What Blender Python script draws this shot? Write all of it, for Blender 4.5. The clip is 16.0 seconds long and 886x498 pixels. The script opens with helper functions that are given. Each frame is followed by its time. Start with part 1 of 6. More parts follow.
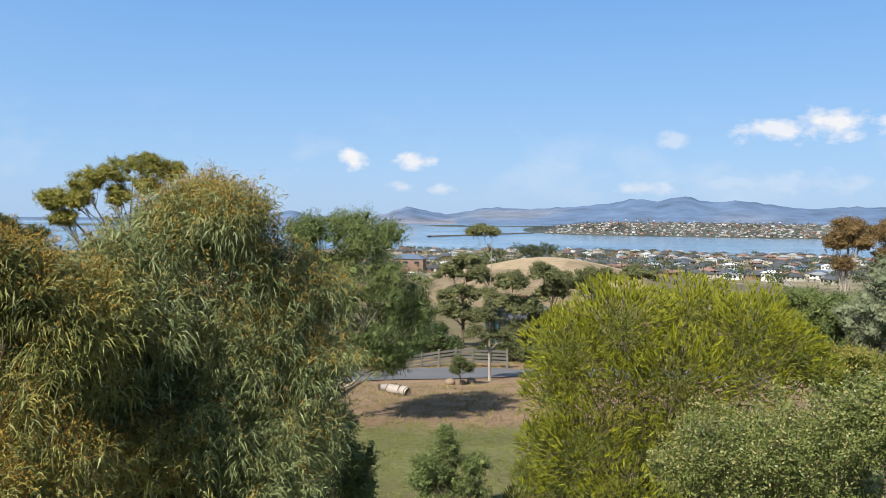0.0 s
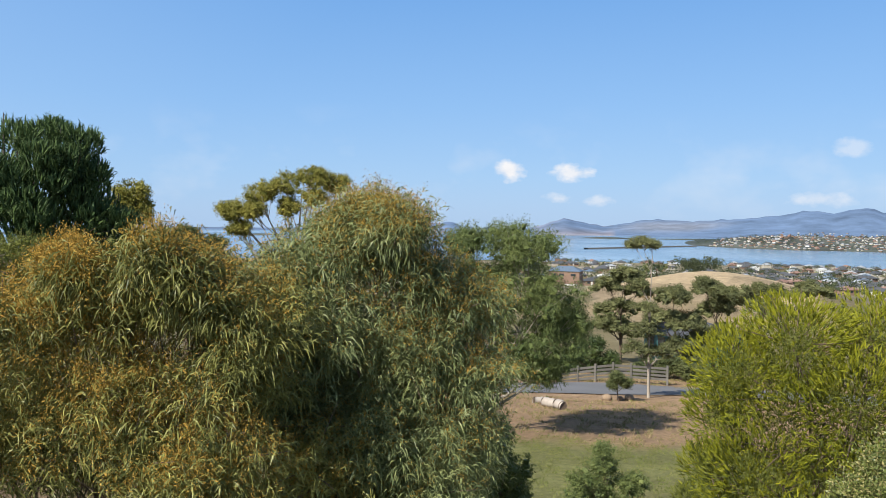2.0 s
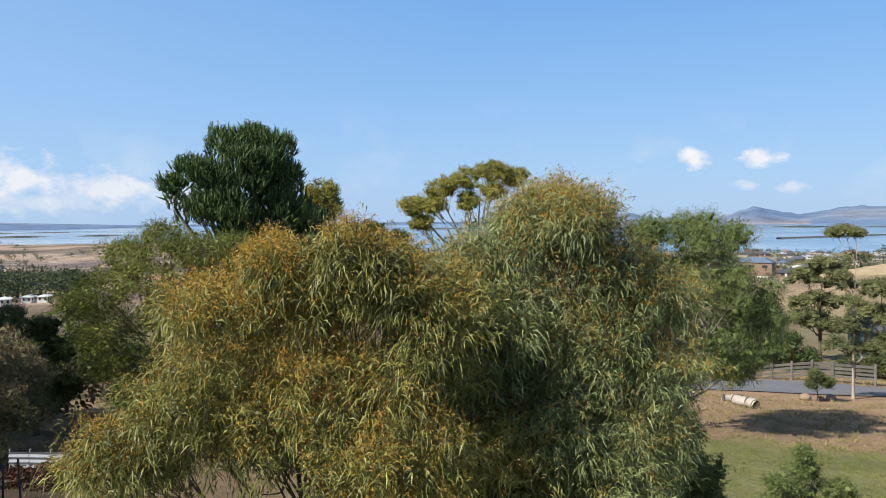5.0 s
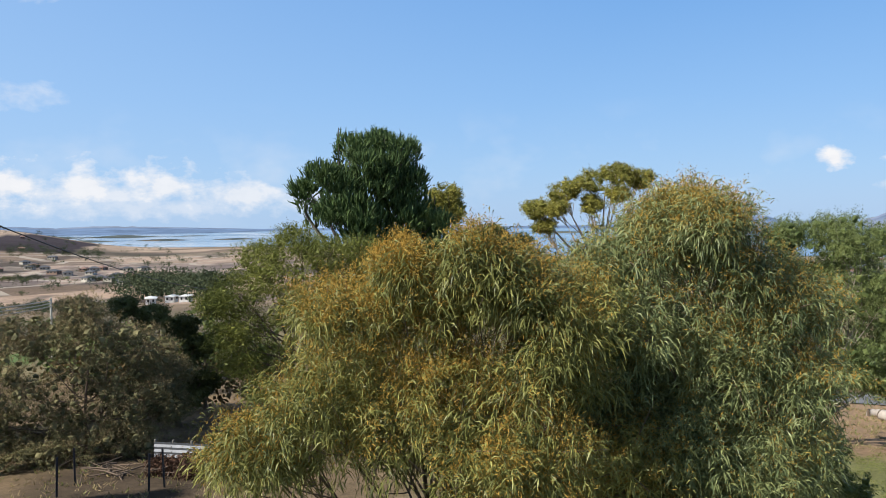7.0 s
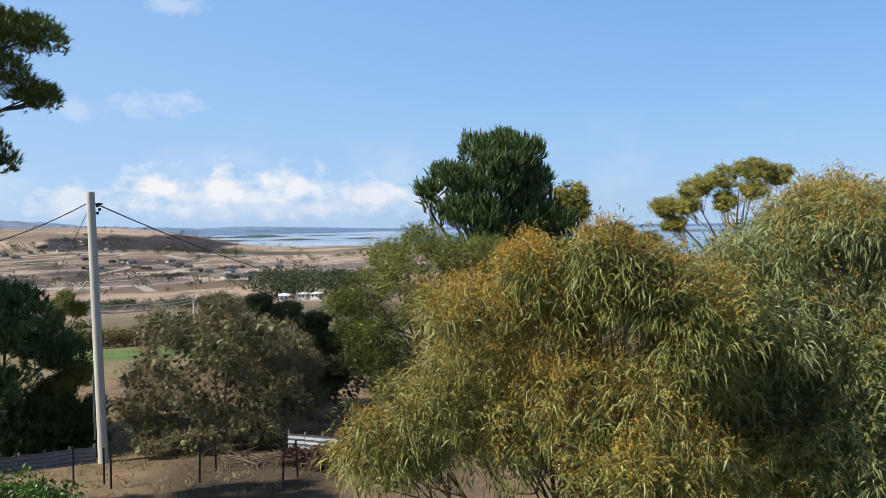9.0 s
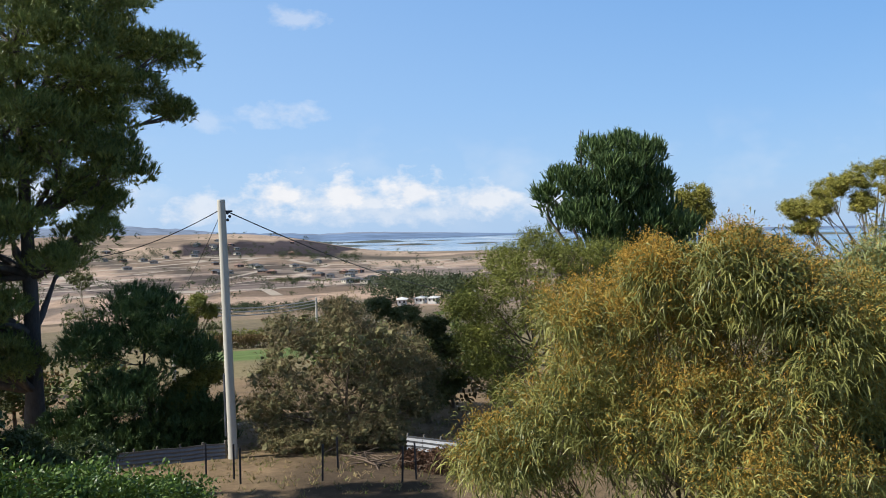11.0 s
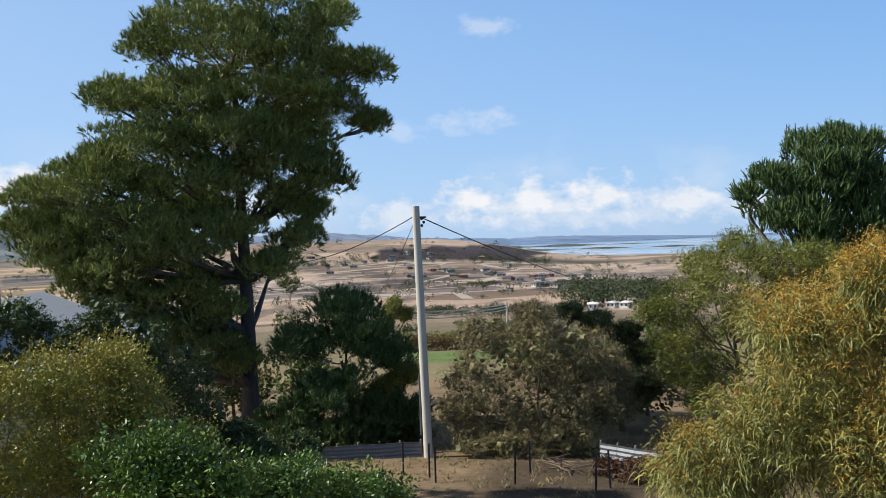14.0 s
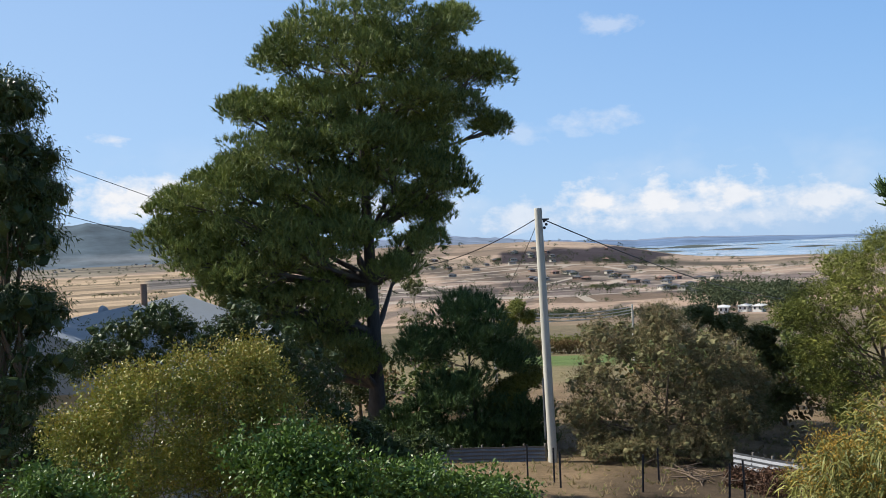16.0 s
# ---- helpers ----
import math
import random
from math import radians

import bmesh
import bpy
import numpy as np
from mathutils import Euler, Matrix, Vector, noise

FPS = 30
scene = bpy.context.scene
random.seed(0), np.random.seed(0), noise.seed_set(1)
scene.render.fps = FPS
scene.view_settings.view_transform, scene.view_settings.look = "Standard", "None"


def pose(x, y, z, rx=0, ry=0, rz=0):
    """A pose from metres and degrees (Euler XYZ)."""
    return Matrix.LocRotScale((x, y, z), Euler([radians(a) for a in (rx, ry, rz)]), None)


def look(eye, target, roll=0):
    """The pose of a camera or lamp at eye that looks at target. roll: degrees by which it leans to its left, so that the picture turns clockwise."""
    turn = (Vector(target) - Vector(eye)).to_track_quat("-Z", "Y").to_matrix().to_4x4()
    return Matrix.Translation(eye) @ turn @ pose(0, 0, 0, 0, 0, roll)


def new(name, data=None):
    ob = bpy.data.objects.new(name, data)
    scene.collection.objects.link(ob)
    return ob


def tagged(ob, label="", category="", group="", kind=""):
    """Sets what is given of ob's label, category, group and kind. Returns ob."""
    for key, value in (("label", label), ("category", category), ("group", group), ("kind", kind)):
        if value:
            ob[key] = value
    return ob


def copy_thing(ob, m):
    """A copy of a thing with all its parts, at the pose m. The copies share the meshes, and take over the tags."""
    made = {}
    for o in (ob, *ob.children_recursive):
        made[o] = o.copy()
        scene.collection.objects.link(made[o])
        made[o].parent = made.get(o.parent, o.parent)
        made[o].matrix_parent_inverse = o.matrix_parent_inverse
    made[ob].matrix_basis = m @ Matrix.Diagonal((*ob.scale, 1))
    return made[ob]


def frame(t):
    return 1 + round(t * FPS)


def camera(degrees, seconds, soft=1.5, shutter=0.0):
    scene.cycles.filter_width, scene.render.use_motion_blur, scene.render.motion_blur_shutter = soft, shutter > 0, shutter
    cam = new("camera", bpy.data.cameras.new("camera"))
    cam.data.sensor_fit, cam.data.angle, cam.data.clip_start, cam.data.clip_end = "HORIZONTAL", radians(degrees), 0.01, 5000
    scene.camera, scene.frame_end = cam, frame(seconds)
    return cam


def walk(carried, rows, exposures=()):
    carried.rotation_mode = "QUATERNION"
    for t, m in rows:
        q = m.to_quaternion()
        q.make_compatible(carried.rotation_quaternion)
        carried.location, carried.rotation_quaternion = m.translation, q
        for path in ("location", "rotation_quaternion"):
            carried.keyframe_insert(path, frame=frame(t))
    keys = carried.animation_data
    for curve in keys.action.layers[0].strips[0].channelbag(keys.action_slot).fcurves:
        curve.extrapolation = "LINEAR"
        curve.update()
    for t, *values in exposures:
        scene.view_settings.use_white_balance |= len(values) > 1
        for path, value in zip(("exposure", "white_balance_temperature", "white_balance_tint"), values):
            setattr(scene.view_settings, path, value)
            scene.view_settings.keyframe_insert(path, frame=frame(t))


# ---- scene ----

# ---- camera ----
cam = camera(56.7, 16.0, soft=0.5)
PATH = [
    (0.0, 0.000, 0.000, 0.00, -2.70, -0.53), (0.5, -0.009, -0.001, 2.22, -2.08, -0.56), (1.0, -0.019, -0.001, 5.50, -2.20, -0.67),
    (1.5, -0.029, -0.002, 8.82, -2.34, -0.75), (2.0, -0.038, -0.002, 10.86, -2.01, -0.72), (2.5, -0.047, -0.003, 12.67, -1.71, -0.59),
    (3.0, -0.056, -0.003, 14.29, -1.18, -0.13), (3.5, -0.066, -0.004, 15.52, -0.81, 0.31), (4.0, -0.075, -0.005, 18.28, -1.49, 0.57),
    (6.5, -0.122, -0.008, 29.19, -2.57, 0.32), (7.0, -0.131, -0.009, 31.69, -2.21, 0.63), (7.5, -0.140, -0.010, 34.17, -2.00, 0.75),
    (8.0, -0.150, -0.011, 36.32, -2.08, 0.75), (8.5, -0.159, -0.011, 38.24, -2.12, 0.85), (9.0, -0.168, -0.012, 40.31, -2.16, 0.98),
    (9.5, -0.177, -0.013, 42.84, -2.02, 0.92), (12.0, -0.223, -0.017, 52.28, -1.57, 1.33), (12.5, -0.232, -0.018, 54.76, -1.54, 1.09),
    (13.0, -0.241, -0.019, 56.73, -1.40, 1.44), (13.5, -0.250, -0.020, 58.70, -1.21, 1.60), (14.0, -0.260, -0.021, 61.56, -0.99, 2.10),
    (14.5, -0.269, -0.022, 64.35, -0.66, 2.37), (15.0, -0.278, -0.023, 66.53, -0.36, 2.54), (15.5, -0.287, -0.024, 68.23, -0.28, 2.68),
    (16.0, -0.296, -0.025, 70.05, -0.45, 2.66)]
walk(cam, [(t, pose(x, y, 0, 90 + pitch, roll, yaw)) for t, x, y, yaw, pitch, roll in PATH])

# ---- light ----
SUN_AZ, SUN_EL = 148.0, 40.0     # degrees left of the first view, and above the horizon
scene.view_settings.exposure = 0.72


SUN_DIR = (-math.sin(radians(SUN_AZ)) * math.cos(radians(SUN_EL)), math.cos(radians(SUN_AZ)) * math.cos(radians(SUN_EL)), math.sin(radians(SUN_EL)))


def node(nt, kind, **inputs):
    n = nt.nodes.new(kind)
    for key, value in inputs.items():
        n.inputs[int(key[1:]) if key[0] == "i" and key[1:].isdigit() else key].default_value = value
    return n


def mth(nt, op, a, b=None, c=None, clamp=False):
    n = nt.nodes.new("ShaderNodeMath")
    n.operation, n.use_clamp = op, clamp
    for i, v in enumerate((a, b, c)):
        if v is None:
            continue
        if isinstance(v, (int, float)):
            n.inputs[i].default_value = v
        else:
            nt.links.new(v, n.inputs[i])
    return n.outputs[0]


def mixc(nt, fac, a, b, blend="MIX"):
    n = nt.nodes.new("ShaderNodeMix")
    n.data_type, n.blend_type = "RGBA", blend
    for key, v in ((0, fac), (6, a), (7, b)):
        if isinstance(v, (int, float)):
            n.inputs[key].default_value = v
        elif isinstance(v, tuple):
            n.inputs[key].default_value = (*v[:3], 1)
        else:
            nt.links.new(v, n.inputs[key])
    return n.outputs[2]


def make_world():
    w = bpy.data.worlds.new("sky")
    w.use_nodes = True
    scene.world = w
    nt = w.node_tree
    bg = nt.nodes["Background"]
    sky = nt.nodes.new("ShaderNodeTexSky")
    sky.sky_type, sky.sun_disc = "NISHITA", False
    sky.sun_elevation, sky.sun_rotation = radians(SUN_EL), radians(-SUN_AZ)
    sky.altitude, sky.air_density, sky.dust_density, sky.ozone_density = 60, 1.0, 0.4, 2.5
    tc = nt.nodes.new("ShaderNodeTexCoord")
    sep = nt.nodes.new("ShaderNodeSeparateXYZ")
    nt.links.new(tc.outputs["Generated"], sep.inputs[0])
    x, y, z = sep.outputs
    az = mth(nt, "MULTIPLY", mth(nt, "ARCTAN2", mth(nt, "MULTIPLY", x, -1.0), y), 57.2958)
    el = mth(nt, "MULTIPLY", mth(nt, "ARCSINE", z), 57.2958)
    comb = nt.nodes.new("ShaderNodeCombineXYZ")
    nt.links.new(az, comb.inputs[0])
    nt.links.new(mth(nt, "MULTIPLY", el, 1.5), comb.inputs[1])
    billow = node(nt, "ShaderNodeTexNoise", Scale=0.55, Detail=6.0, Roughness=0.58)
    nt.links.new(comb.outputs[0], billow.inputs["Vector"])
    wisp = node(nt, "ShaderNodeTexNoise", Scale=0.12, Detail=4.0, Roughness=0.55)
    nt.links.new(comb.outputs[0], wisp.inputs["Vector"])
    wob = mth(nt, "MULTIPLY_ADD", billow.outputs[0], 2.4, -1.2)
    total = None
    puffs = [  # direction, half width, half height, density
        (6.3, 3.45, 1.5, 0.95, 1.0), (1.95, 3.35, 1.9, 0.75, 0.9), (-15.6, 4.7, 1.8, 0.7, 0.4), (-21.5, 5.4, 3.2, 0.95, 0.85),
        (-25.2, 5.7, 2.8, 1.5, 1.0), (-29.5, 5.3, 2.6, 1.3, 0.9), (2.7, 1.6, 1.2, 0.5, 0.5), (0.1, 1.45, 1.3, 0.5, 0.5),
        (-14.0, 1.6, 2.6, 0.6, 0.45), (59.5, 2.2, 3.6, 2.0, 0.95), (55.0, 2.2, 3.8, 1.9, 0.9), (50.5, 2.2, 4.2, 1.9, 0.85),
        (45.5, 1.7, 4.2, 1.6, 0.75), (41.0, 1.3, 3.5, 1.0, 0.5), (64.5, 1.5, 4.5, 1.2, 0.6), (52.0, 0.9, 14.0, 1.1, 0.45), (55.0, 1.8, 9.5, 1.3, 0.7), (90.0, 3.9, 6.0, 2.0, 0.95), (74.0, 2.6, 9.0, 1.6, 0.5),
        (58.3, 14.0, 3.0, 0.9, 0.33), (59.0, 7.8, 4.0, 1.1, 0.33), (64.0, 7.2, 2.5, 0.9, 0.25), (91.6, 7.6, 1.6, 0.5, 0.6), (-22.0, 1.9, 9.0, 0.9, 0.25)]
    for a, e, wa, we, dens in puffs:
        da = mth(nt, "DIVIDE", mth(nt, "SUBTRACT", az, a), wa)
        de = mth(nt, "DIVIDE", mth(nt, "SUBTRACT", el, e), we)
        r = mth(nt, "SQRT", mth(nt, "ADD", mth(nt, "MULTIPLY", da, da), mth(nt, "MULTIPLY", de, de)))
        m = mth(nt, "MULTIPLY", mth(nt, "ADD", mth(nt, "SUBTRACT", 0.85, r), wob), 1.5, clamp=True)
        m = mth(nt, "MULTIPLY", m, dens)
        total = m if total is None else mth(nt, "MAXIMUM", total, m)
    veil = mth(nt, "MULTIPLY", mth(nt, "SUBTRACT", wisp.outputs[0], 0.52), 1.6, clamp=True)
    low = mth(nt, "SUBTRACT", 1.0, mth(nt, "DIVIDE", mth(nt, "ABSOLUTE", mth(nt, "SUBTRACT", el, 3.0)), 5.0), clamp=True)
    total = mth(nt, "MAXIMUM", total, mth(nt, "MULTIPLY", veil, low))
    shade = mth(nt, "MULTIPLY_ADD", billow.outputs[0], 0.9, 0.45, clamp=True)
    cloud = mixc(nt, shade, (6.0, 6.6, 7.7), (9.3, 9.3, 9.5))
    up = nt.nodes.new("ShaderNodeValToRGB")
    nt.links.new(mth(nt, "DIVIDE", el, 60.0, clamp=True), up.inputs[0])
    ramp = up.color_ramp
    ramp.elements[0].color, ramp.elements[1].color = (0.415, 0.62, 0.92, 1), (0.02, 0.065, 0.22, 1)
    for at, c in ((0.05, (0.37, 0.61, 0.95, 1)), (0.13, (0.285, 0.54, 0.94, 1)), (0.30, (0.152, 0.395, 0.85, 1)), (0.60, (0.042, 0.13, 0.36, 1))):
        ramp.elements.new(at).color = c
    clear = mixc(nt, 1.0, up.outputs[0], (10.0, 10.0, 10.0), "MULTIPLY")
    tint = mixc(nt, 0.85, sky.outputs[0], clear)
    dot = nt.nodes.new("ShaderNodeVectorMath")       # paler sky towards the sun
    dot.operation = "DOT_PRODUCT"
    dot.inputs[1].default_value = SUN_DIR
    nt.links.new(tc.outputs["Generated"], dot.inputs[0])
    near_sun = mth(nt, "MULTIPLY", mth(nt, "ADD", dot.outputs["Value"], 0.32), 0.42, clamp=True)
    tint = mixc(nt, near_sun, tint, (6.1, 7.8, 10.0))
    nt.links.new(mixc(nt, total, tint, cloud), bg.inputs["Color"])
    bg.inputs["Strength"].default_value = 0.061


make_world()
sun_data = bpy.data.lights.new("sun", "SUN")
sun_data.energy, sun_data.angle, sun_data.color = 5.0, radians(0.53), (1.0, 0.95, 0.86)
sun = new("sun", sun_data)
sun.matrix_world = look(Vector(SUN_DIR) * 100, (0, 0, 0))


# ---- materials ----
def material(name, base, rough=0.8, spec=0.3, vary=0.25, scale=6.0, fine=60.0, bump=0.15, coords="Object", stretch=(1, 1, 1), metal=0.0, per_object=0.0):
    m = bpy.data.materials.new(name)
    m.use_nodes = True
    nt = m.node_tree
    b = nt.nodes["Principled BSDF"]
    b.inputs["Roughness"].default_value, b.inputs["Specular IOR Level"].default_value, b.inputs["Metallic"].default_value = rough, spec, metal
    tc = nt.nodes.new("ShaderNodeTexCoord")
    mp = node(nt, "ShaderNodeMapping", Scale=stretch)
    nt.links.new(tc.outputs[coords], mp.inputs["Vector"])
    big = node(nt, "ShaderNodeTexNoise", Scale=scale, Detail=4.0)
    small = node(nt, "ShaderNodeTexNoise", Scale=fine, Detail=3.0)
    for n in (big, small):
        nt.links.new(mp.outputs[0], n.inputs["Vector"])
    f = mth(nt, "ADD", mth(nt, "MULTIPLY", big.outputs[0], 0.6), mth(nt, "MULTIPLY", small.outputs[0], 0.4))
    f = mth(nt, "MULTIPLY_ADD", f, 4 * vary, 1 - 2 * vary)
    if per_object:
        oi = nt.nodes.new("ShaderNodeObjectInfo")
        f = mth(nt, "MULTIPLY", f, mth(nt, "MULTIPLY_ADD", oi.outputs["Random"], per_object, 1 - per_object / 2))
    col = mixc(nt, 1.0, tuple(base), f, "MULTIPLY")
    nt.links.new(col, b.inputs["Base Color"])
    if bump:
        bm_ = node(nt, "ShaderNodeBump", Strength=bump, Distance=0.02)
        nt.links.new(f, bm_.inputs["Height"])
        nt.links.new(bm_.outputs[0], b.inputs["Normal"])
    return m


def leaf_material(name, dark, light, rough=0.55, through_light=0.3, patch=0.9, spec=0.15):
    """Foliage: each leaf its own tone between two, with broad patches of older and newer growth."""
    m = bpy.data.materials.new(name)
    m.use_nodes = True
    nt = m.node_tree
    b = nt.nodes["Principled BSDF"]
    b.inputs["Roughness"].default_value, b.inputs["Specular IOR Level"].default_value = rough, spec
    geo = nt.nodes.new("ShaderNodeNewGeometry")
    tc = nt.nodes.new("ShaderNodeTexCoord")
    nz = node(nt, "ShaderNodeTexNoise", Scale=patch, Detail=3.0)
    nt.links.new(tc.outputs["Object"], nz.inputs["Vector"])
    f = mth(nt, "ADD", mth(nt, "MULTIPLY", geo.outputs["Random Per Island"], 0.65), mth(nt, "MULTIPLY_ADD", nz.outputs[0], 1.6, -0.62), clamp=True)
    col = mixc(nt, f, dark, light)
    nt.links.new(col, b.inputs["Base Color"])
    tr = nt.nodes.new("ShaderNodeBsdfTranslucent")
    nt.links.new(mixc(nt, 1.0, col, (1.1, 1.25, 0.7), "MULTIPLY"), tr.inputs["Color"])
    mx = nt.nodes.new("ShaderNodeMixShader")
    mx.inputs[0].default_value = through_light * 0.6
    nt.links.new(b.outputs[0], mx.inputs[1])
    nt.links.new(tr.outputs[0], mx.inputs[2])
    nt.links.new(mx.outputs[0], nt.nodes["Material Output"].inputs[0])
    return m


def ground_material():
    m = bpy.data.materials.new("ground_cover")
    m.use_nodes = True
    nt = m.node_tree
    b = nt.nodes["Principled BSDF"]
    b.inputs["Roughness"].default_value, b.inputs["Specular IOR Level"].default_value = 0.95, 0.1
    at = nt.nodes.new("ShaderNodeAttribute")
    at.attribute_name = "cover"
    tc = nt.nodes.new("ShaderNodeTexCoord")
    f = None
    for s, amp in ((0.02, 0.5), (0.35, 0.55), (4.0, 0.6), (22.0, 0.5)):
        nz = node(nt, "ShaderNodeTexNoise", Scale=s, Detail=4.0, Roughness=0.6)
        nt.links.new(tc.outputs["Object"], nz.inputs["Vector"])
        v = mth(nt, "MULTIPLY_ADD", nz.outputs[0], 2 * amp, 1 - amp)
        f = v if f is None else mth(nt, "MULTIPLY", f, v)
    ln = nt.nodes.new("ShaderNodeVectorMath")
    ln.operation = "LENGTH"
    nt.links.new(tc.outputs["Object"], ln.inputs[0])
    calm = mth(nt, "MULTIPLY", mth(nt, "SUBTRACT", ln.outputs["Value"], 1800.0), 0.0008, clamp=True)
    f = mth(nt, "ADD", mth(nt, "MULTIPLY", f, mth(nt, "SUBTRACT", 1.0, calm)), mth(nt, "MULTIPLY", calm, 0.95))
    # paddock parcels, far off only
    mp = node(nt, "ShaderNodeMapping", Rotation=(0, 0, 0.55), Scale=(1.0, 0.45, 0.0))
    nt.links.new(tc.outputs["Object"], mp.inputs["Vector"])
    par = node(nt, "ShaderNodeTexVoronoi", Scale=0.011)
    par.distance = "CHEBYCHEV"
    nt.links.new(mp.outputs[0], par.inputs["Vector"])
    edge = node(nt, "ShaderNodeTexVoronoi", Scale=0.016)
    edge.feature = "DISTANCE_TO_EDGE"
    nt.links.new(mp.outputs[0], edge.inputs["Vector"])
    away = mth(nt, "MULTIPLY", mth(nt, "MULTIPLY", mth(nt, "SUBTRACT", ln.outputs["Value"], 240.0), 0.01, clamp=True), mth(nt, "LESS_THAN", ln.outputs["Value"], 3200.0))
    sp = nt.nodes.new("ShaderNodeSeparateColor")
    nt.links.new(par.outputs["Color"], sp.inputs[0])
    tone = mth(nt, "MULTIPLY_ADD", sp.outputs[0], 0.9, 0.55)
    tone = mth(nt, "ADD", mth(nt, "MULTIPLY", tone, away), mth(nt, "SUBTRACT", 1.0, away))
    hp = node(nt, "ShaderNodeTexNoise", Scale=0.006, Detail=6.0, Roughness=0.65)
    nt.links.new(tc.outputs["Object"], hp.inputs["Vector"])
    hill = mth(nt, "MULTIPLY", mth(nt, "SUBTRACT", ln.outputs["Value"], 3400.0), 0.005, clamp=True)
    rugged = mth(nt, "ADD", mth(nt, "MULTIPLY", hill, mth(nt, "MULTIPLY_ADD", hp.outputs[0], 1.7, -0.85)), 1.0)
    tone = mth(nt, "MULTIPLY", tone, rugged)
    soil = mixc(nt, 1.0, mixc(nt, 1.0, at.outputs["Color"], f, "MULTIPLY"), tone, "MULTIPLY")
    track = mth(nt, "MULTIPLY", mth(nt, "LESS_THAN", edge.outputs["Distance"], 0.03), mth(nt, "MULTIPLY", at.outputs["Alpha"], 0.75))
    nt.links.new(mixc(nt, track, soil, (0.33, 0.29, 0.24)), b.inputs["Base Color"])
    bp = node(nt, "ShaderNodeBump", Strength=0.6, Distance=0.08)
    nt.links.new(f, bp.inputs["Height"])
    nt.links.new(bp.outputs[0], b.inputs["Normal"])
    return m


def water_material():
    m = bpy.data.materials.new("water")
    m.use_nodes = True
    nt = m.node_tree
    b = nt.nodes["Principled BSDF"]
    b.inputs["Base Color"].default_value = (0.10, 0.16, 0.22, 1)
    b.inputs["Roughness"].default_value, b.inputs["Specular IOR Level"].default_value = 0.18, 0.5
    tc = nt.nodes.new("ShaderNodeTexCoord")
    nz = node(nt, "ShaderNodeTexNoise", Scale=0.05, Detail=4.0)
    nt.links.new(tc.outputs["Object"], nz.inputs["Vector"])
    bp = node(nt, "ShaderNodeBump", Strength=0.06, Distance=0.5)
    nt.links.new(nz.outputs[0], bp.inputs["Height"])
    nt.links.new(bp.outputs[0], b.inputs["Normal"])
    big = node(nt, "ShaderNodeTexNoise", Scale=0.004, Detail=3.0)
    nt.links.new(tc.outputs["Object"], big.inputs["Vector"])
    nt.links.new(mth(nt, "MULTIPLY_ADD", big.outputs[0], 0.25, 0.02), b.inputs["Roughness"])
    return m


GROUND, WATER = ground_material(), water_material()
ASPHALT = material("asphalt", (0.136, 0.136, 0.14), 0.9, 0.2, 0.2, 0.4, 20, 0.2)
BARK = material("bark", (0.128, 0.096, 0.072), 0.95, 0.1, 0.4, 3, 25, 0.6, stretch=(1, 1, 0.25))
PALE_BARK = material("pale_bark", (0.304, 0.264, 0.216), 0.85, 0.2, 0.35, 3, 18, 0.3, stretch=(1, 1, 0.3))
PINE_BARK = material("pine_bark", (0.104, 0.092, 0.084), 0.95, 0.1, 0.45, 2.5, 14, 0.8, stretch=(1, 1, 0.3))
POLE_WOOD = material("pole_wood", (0.416, 0.4, 0.352), 0.9, 0.15, 0.25, 3, 40, 0.4, stretch=(3, 3, 0.15))
RAIL_WOOD = material("rail_wood", (0.13, 0.12, 0.105), 0.9, 0.15, 0.3, 2, 30, 0.3, per_object=0.3)
LOG_WOOD = material("log_wood", (0.336, 0.296, 0.256), 0.85, 0.2, 0.3, 4, 30, 0.4)
STEEL = material("galvanised_steel", (0.17, 0.18, 0.20), 0.65, 0.4, 0.2, 3, 25, 0.05, metal=0.6)
DARK_STEEL = material("dark_steel", (0.024, 0.024, 0.028), 0.6, 0.4, 0.2)
CABLE = material("cable", (0.016, 0.016, 0.0176), 0.6, 0.4, 0.1)
PALE_CABLE = material("pale_cable", (0.36, 0.36, 0.344), 0.5, 0.4, 0.1)
GLASS = material("window_glass", (0.024, 0.032, 0.04), 0.08, 0.8, 0.05, bump=0)
WHITE = material("white_paint", (0.6, 0.592, 0.56), 0.7, 0.3, 0.08, per_object=0.15)
CREAM = material("cream_render", (0.384, 0.352, 0.296), 0.8, 0.2, 0.12, per_object=0.3)
BRICK = material("brick", (0.2, 0.132, 0.1), 0.85, 0.2, 0.25, 2, 20)
TEAL = material("teal_paint", (0.056, 0.16, 0.152), 0.5, 0.4, 0.12)
BLUE_ROOF = material("blue_roof", (0.096, 0.132, 0.184), 0.75, 0.2, 0.12)
SLATE_ROOF = material("slate_roof", (0.076, 0.08, 0.088), 0.8, 0.15, 0.15, per_object=0.4)
GREY_ROOF = material("grey_roof", (0.264, 0.28, 0.296), 0.5, 0.4, 0.12, per_object=0.4)
RED_ROOF = material("red_roof", (0.216, 0.132, 0.104), 0.7, 0.3, 0.15, per_object=0.4)
PALE_ROOF = material("pale_roof", (0.496, 0.496, 0.48), 0.5, 0.4, 0.08, per_object=0.2)
ZINC_ROOF = material("zinc_roof", (0.232, 0.256, 0.28), 0.65, 0.3, 0.1)

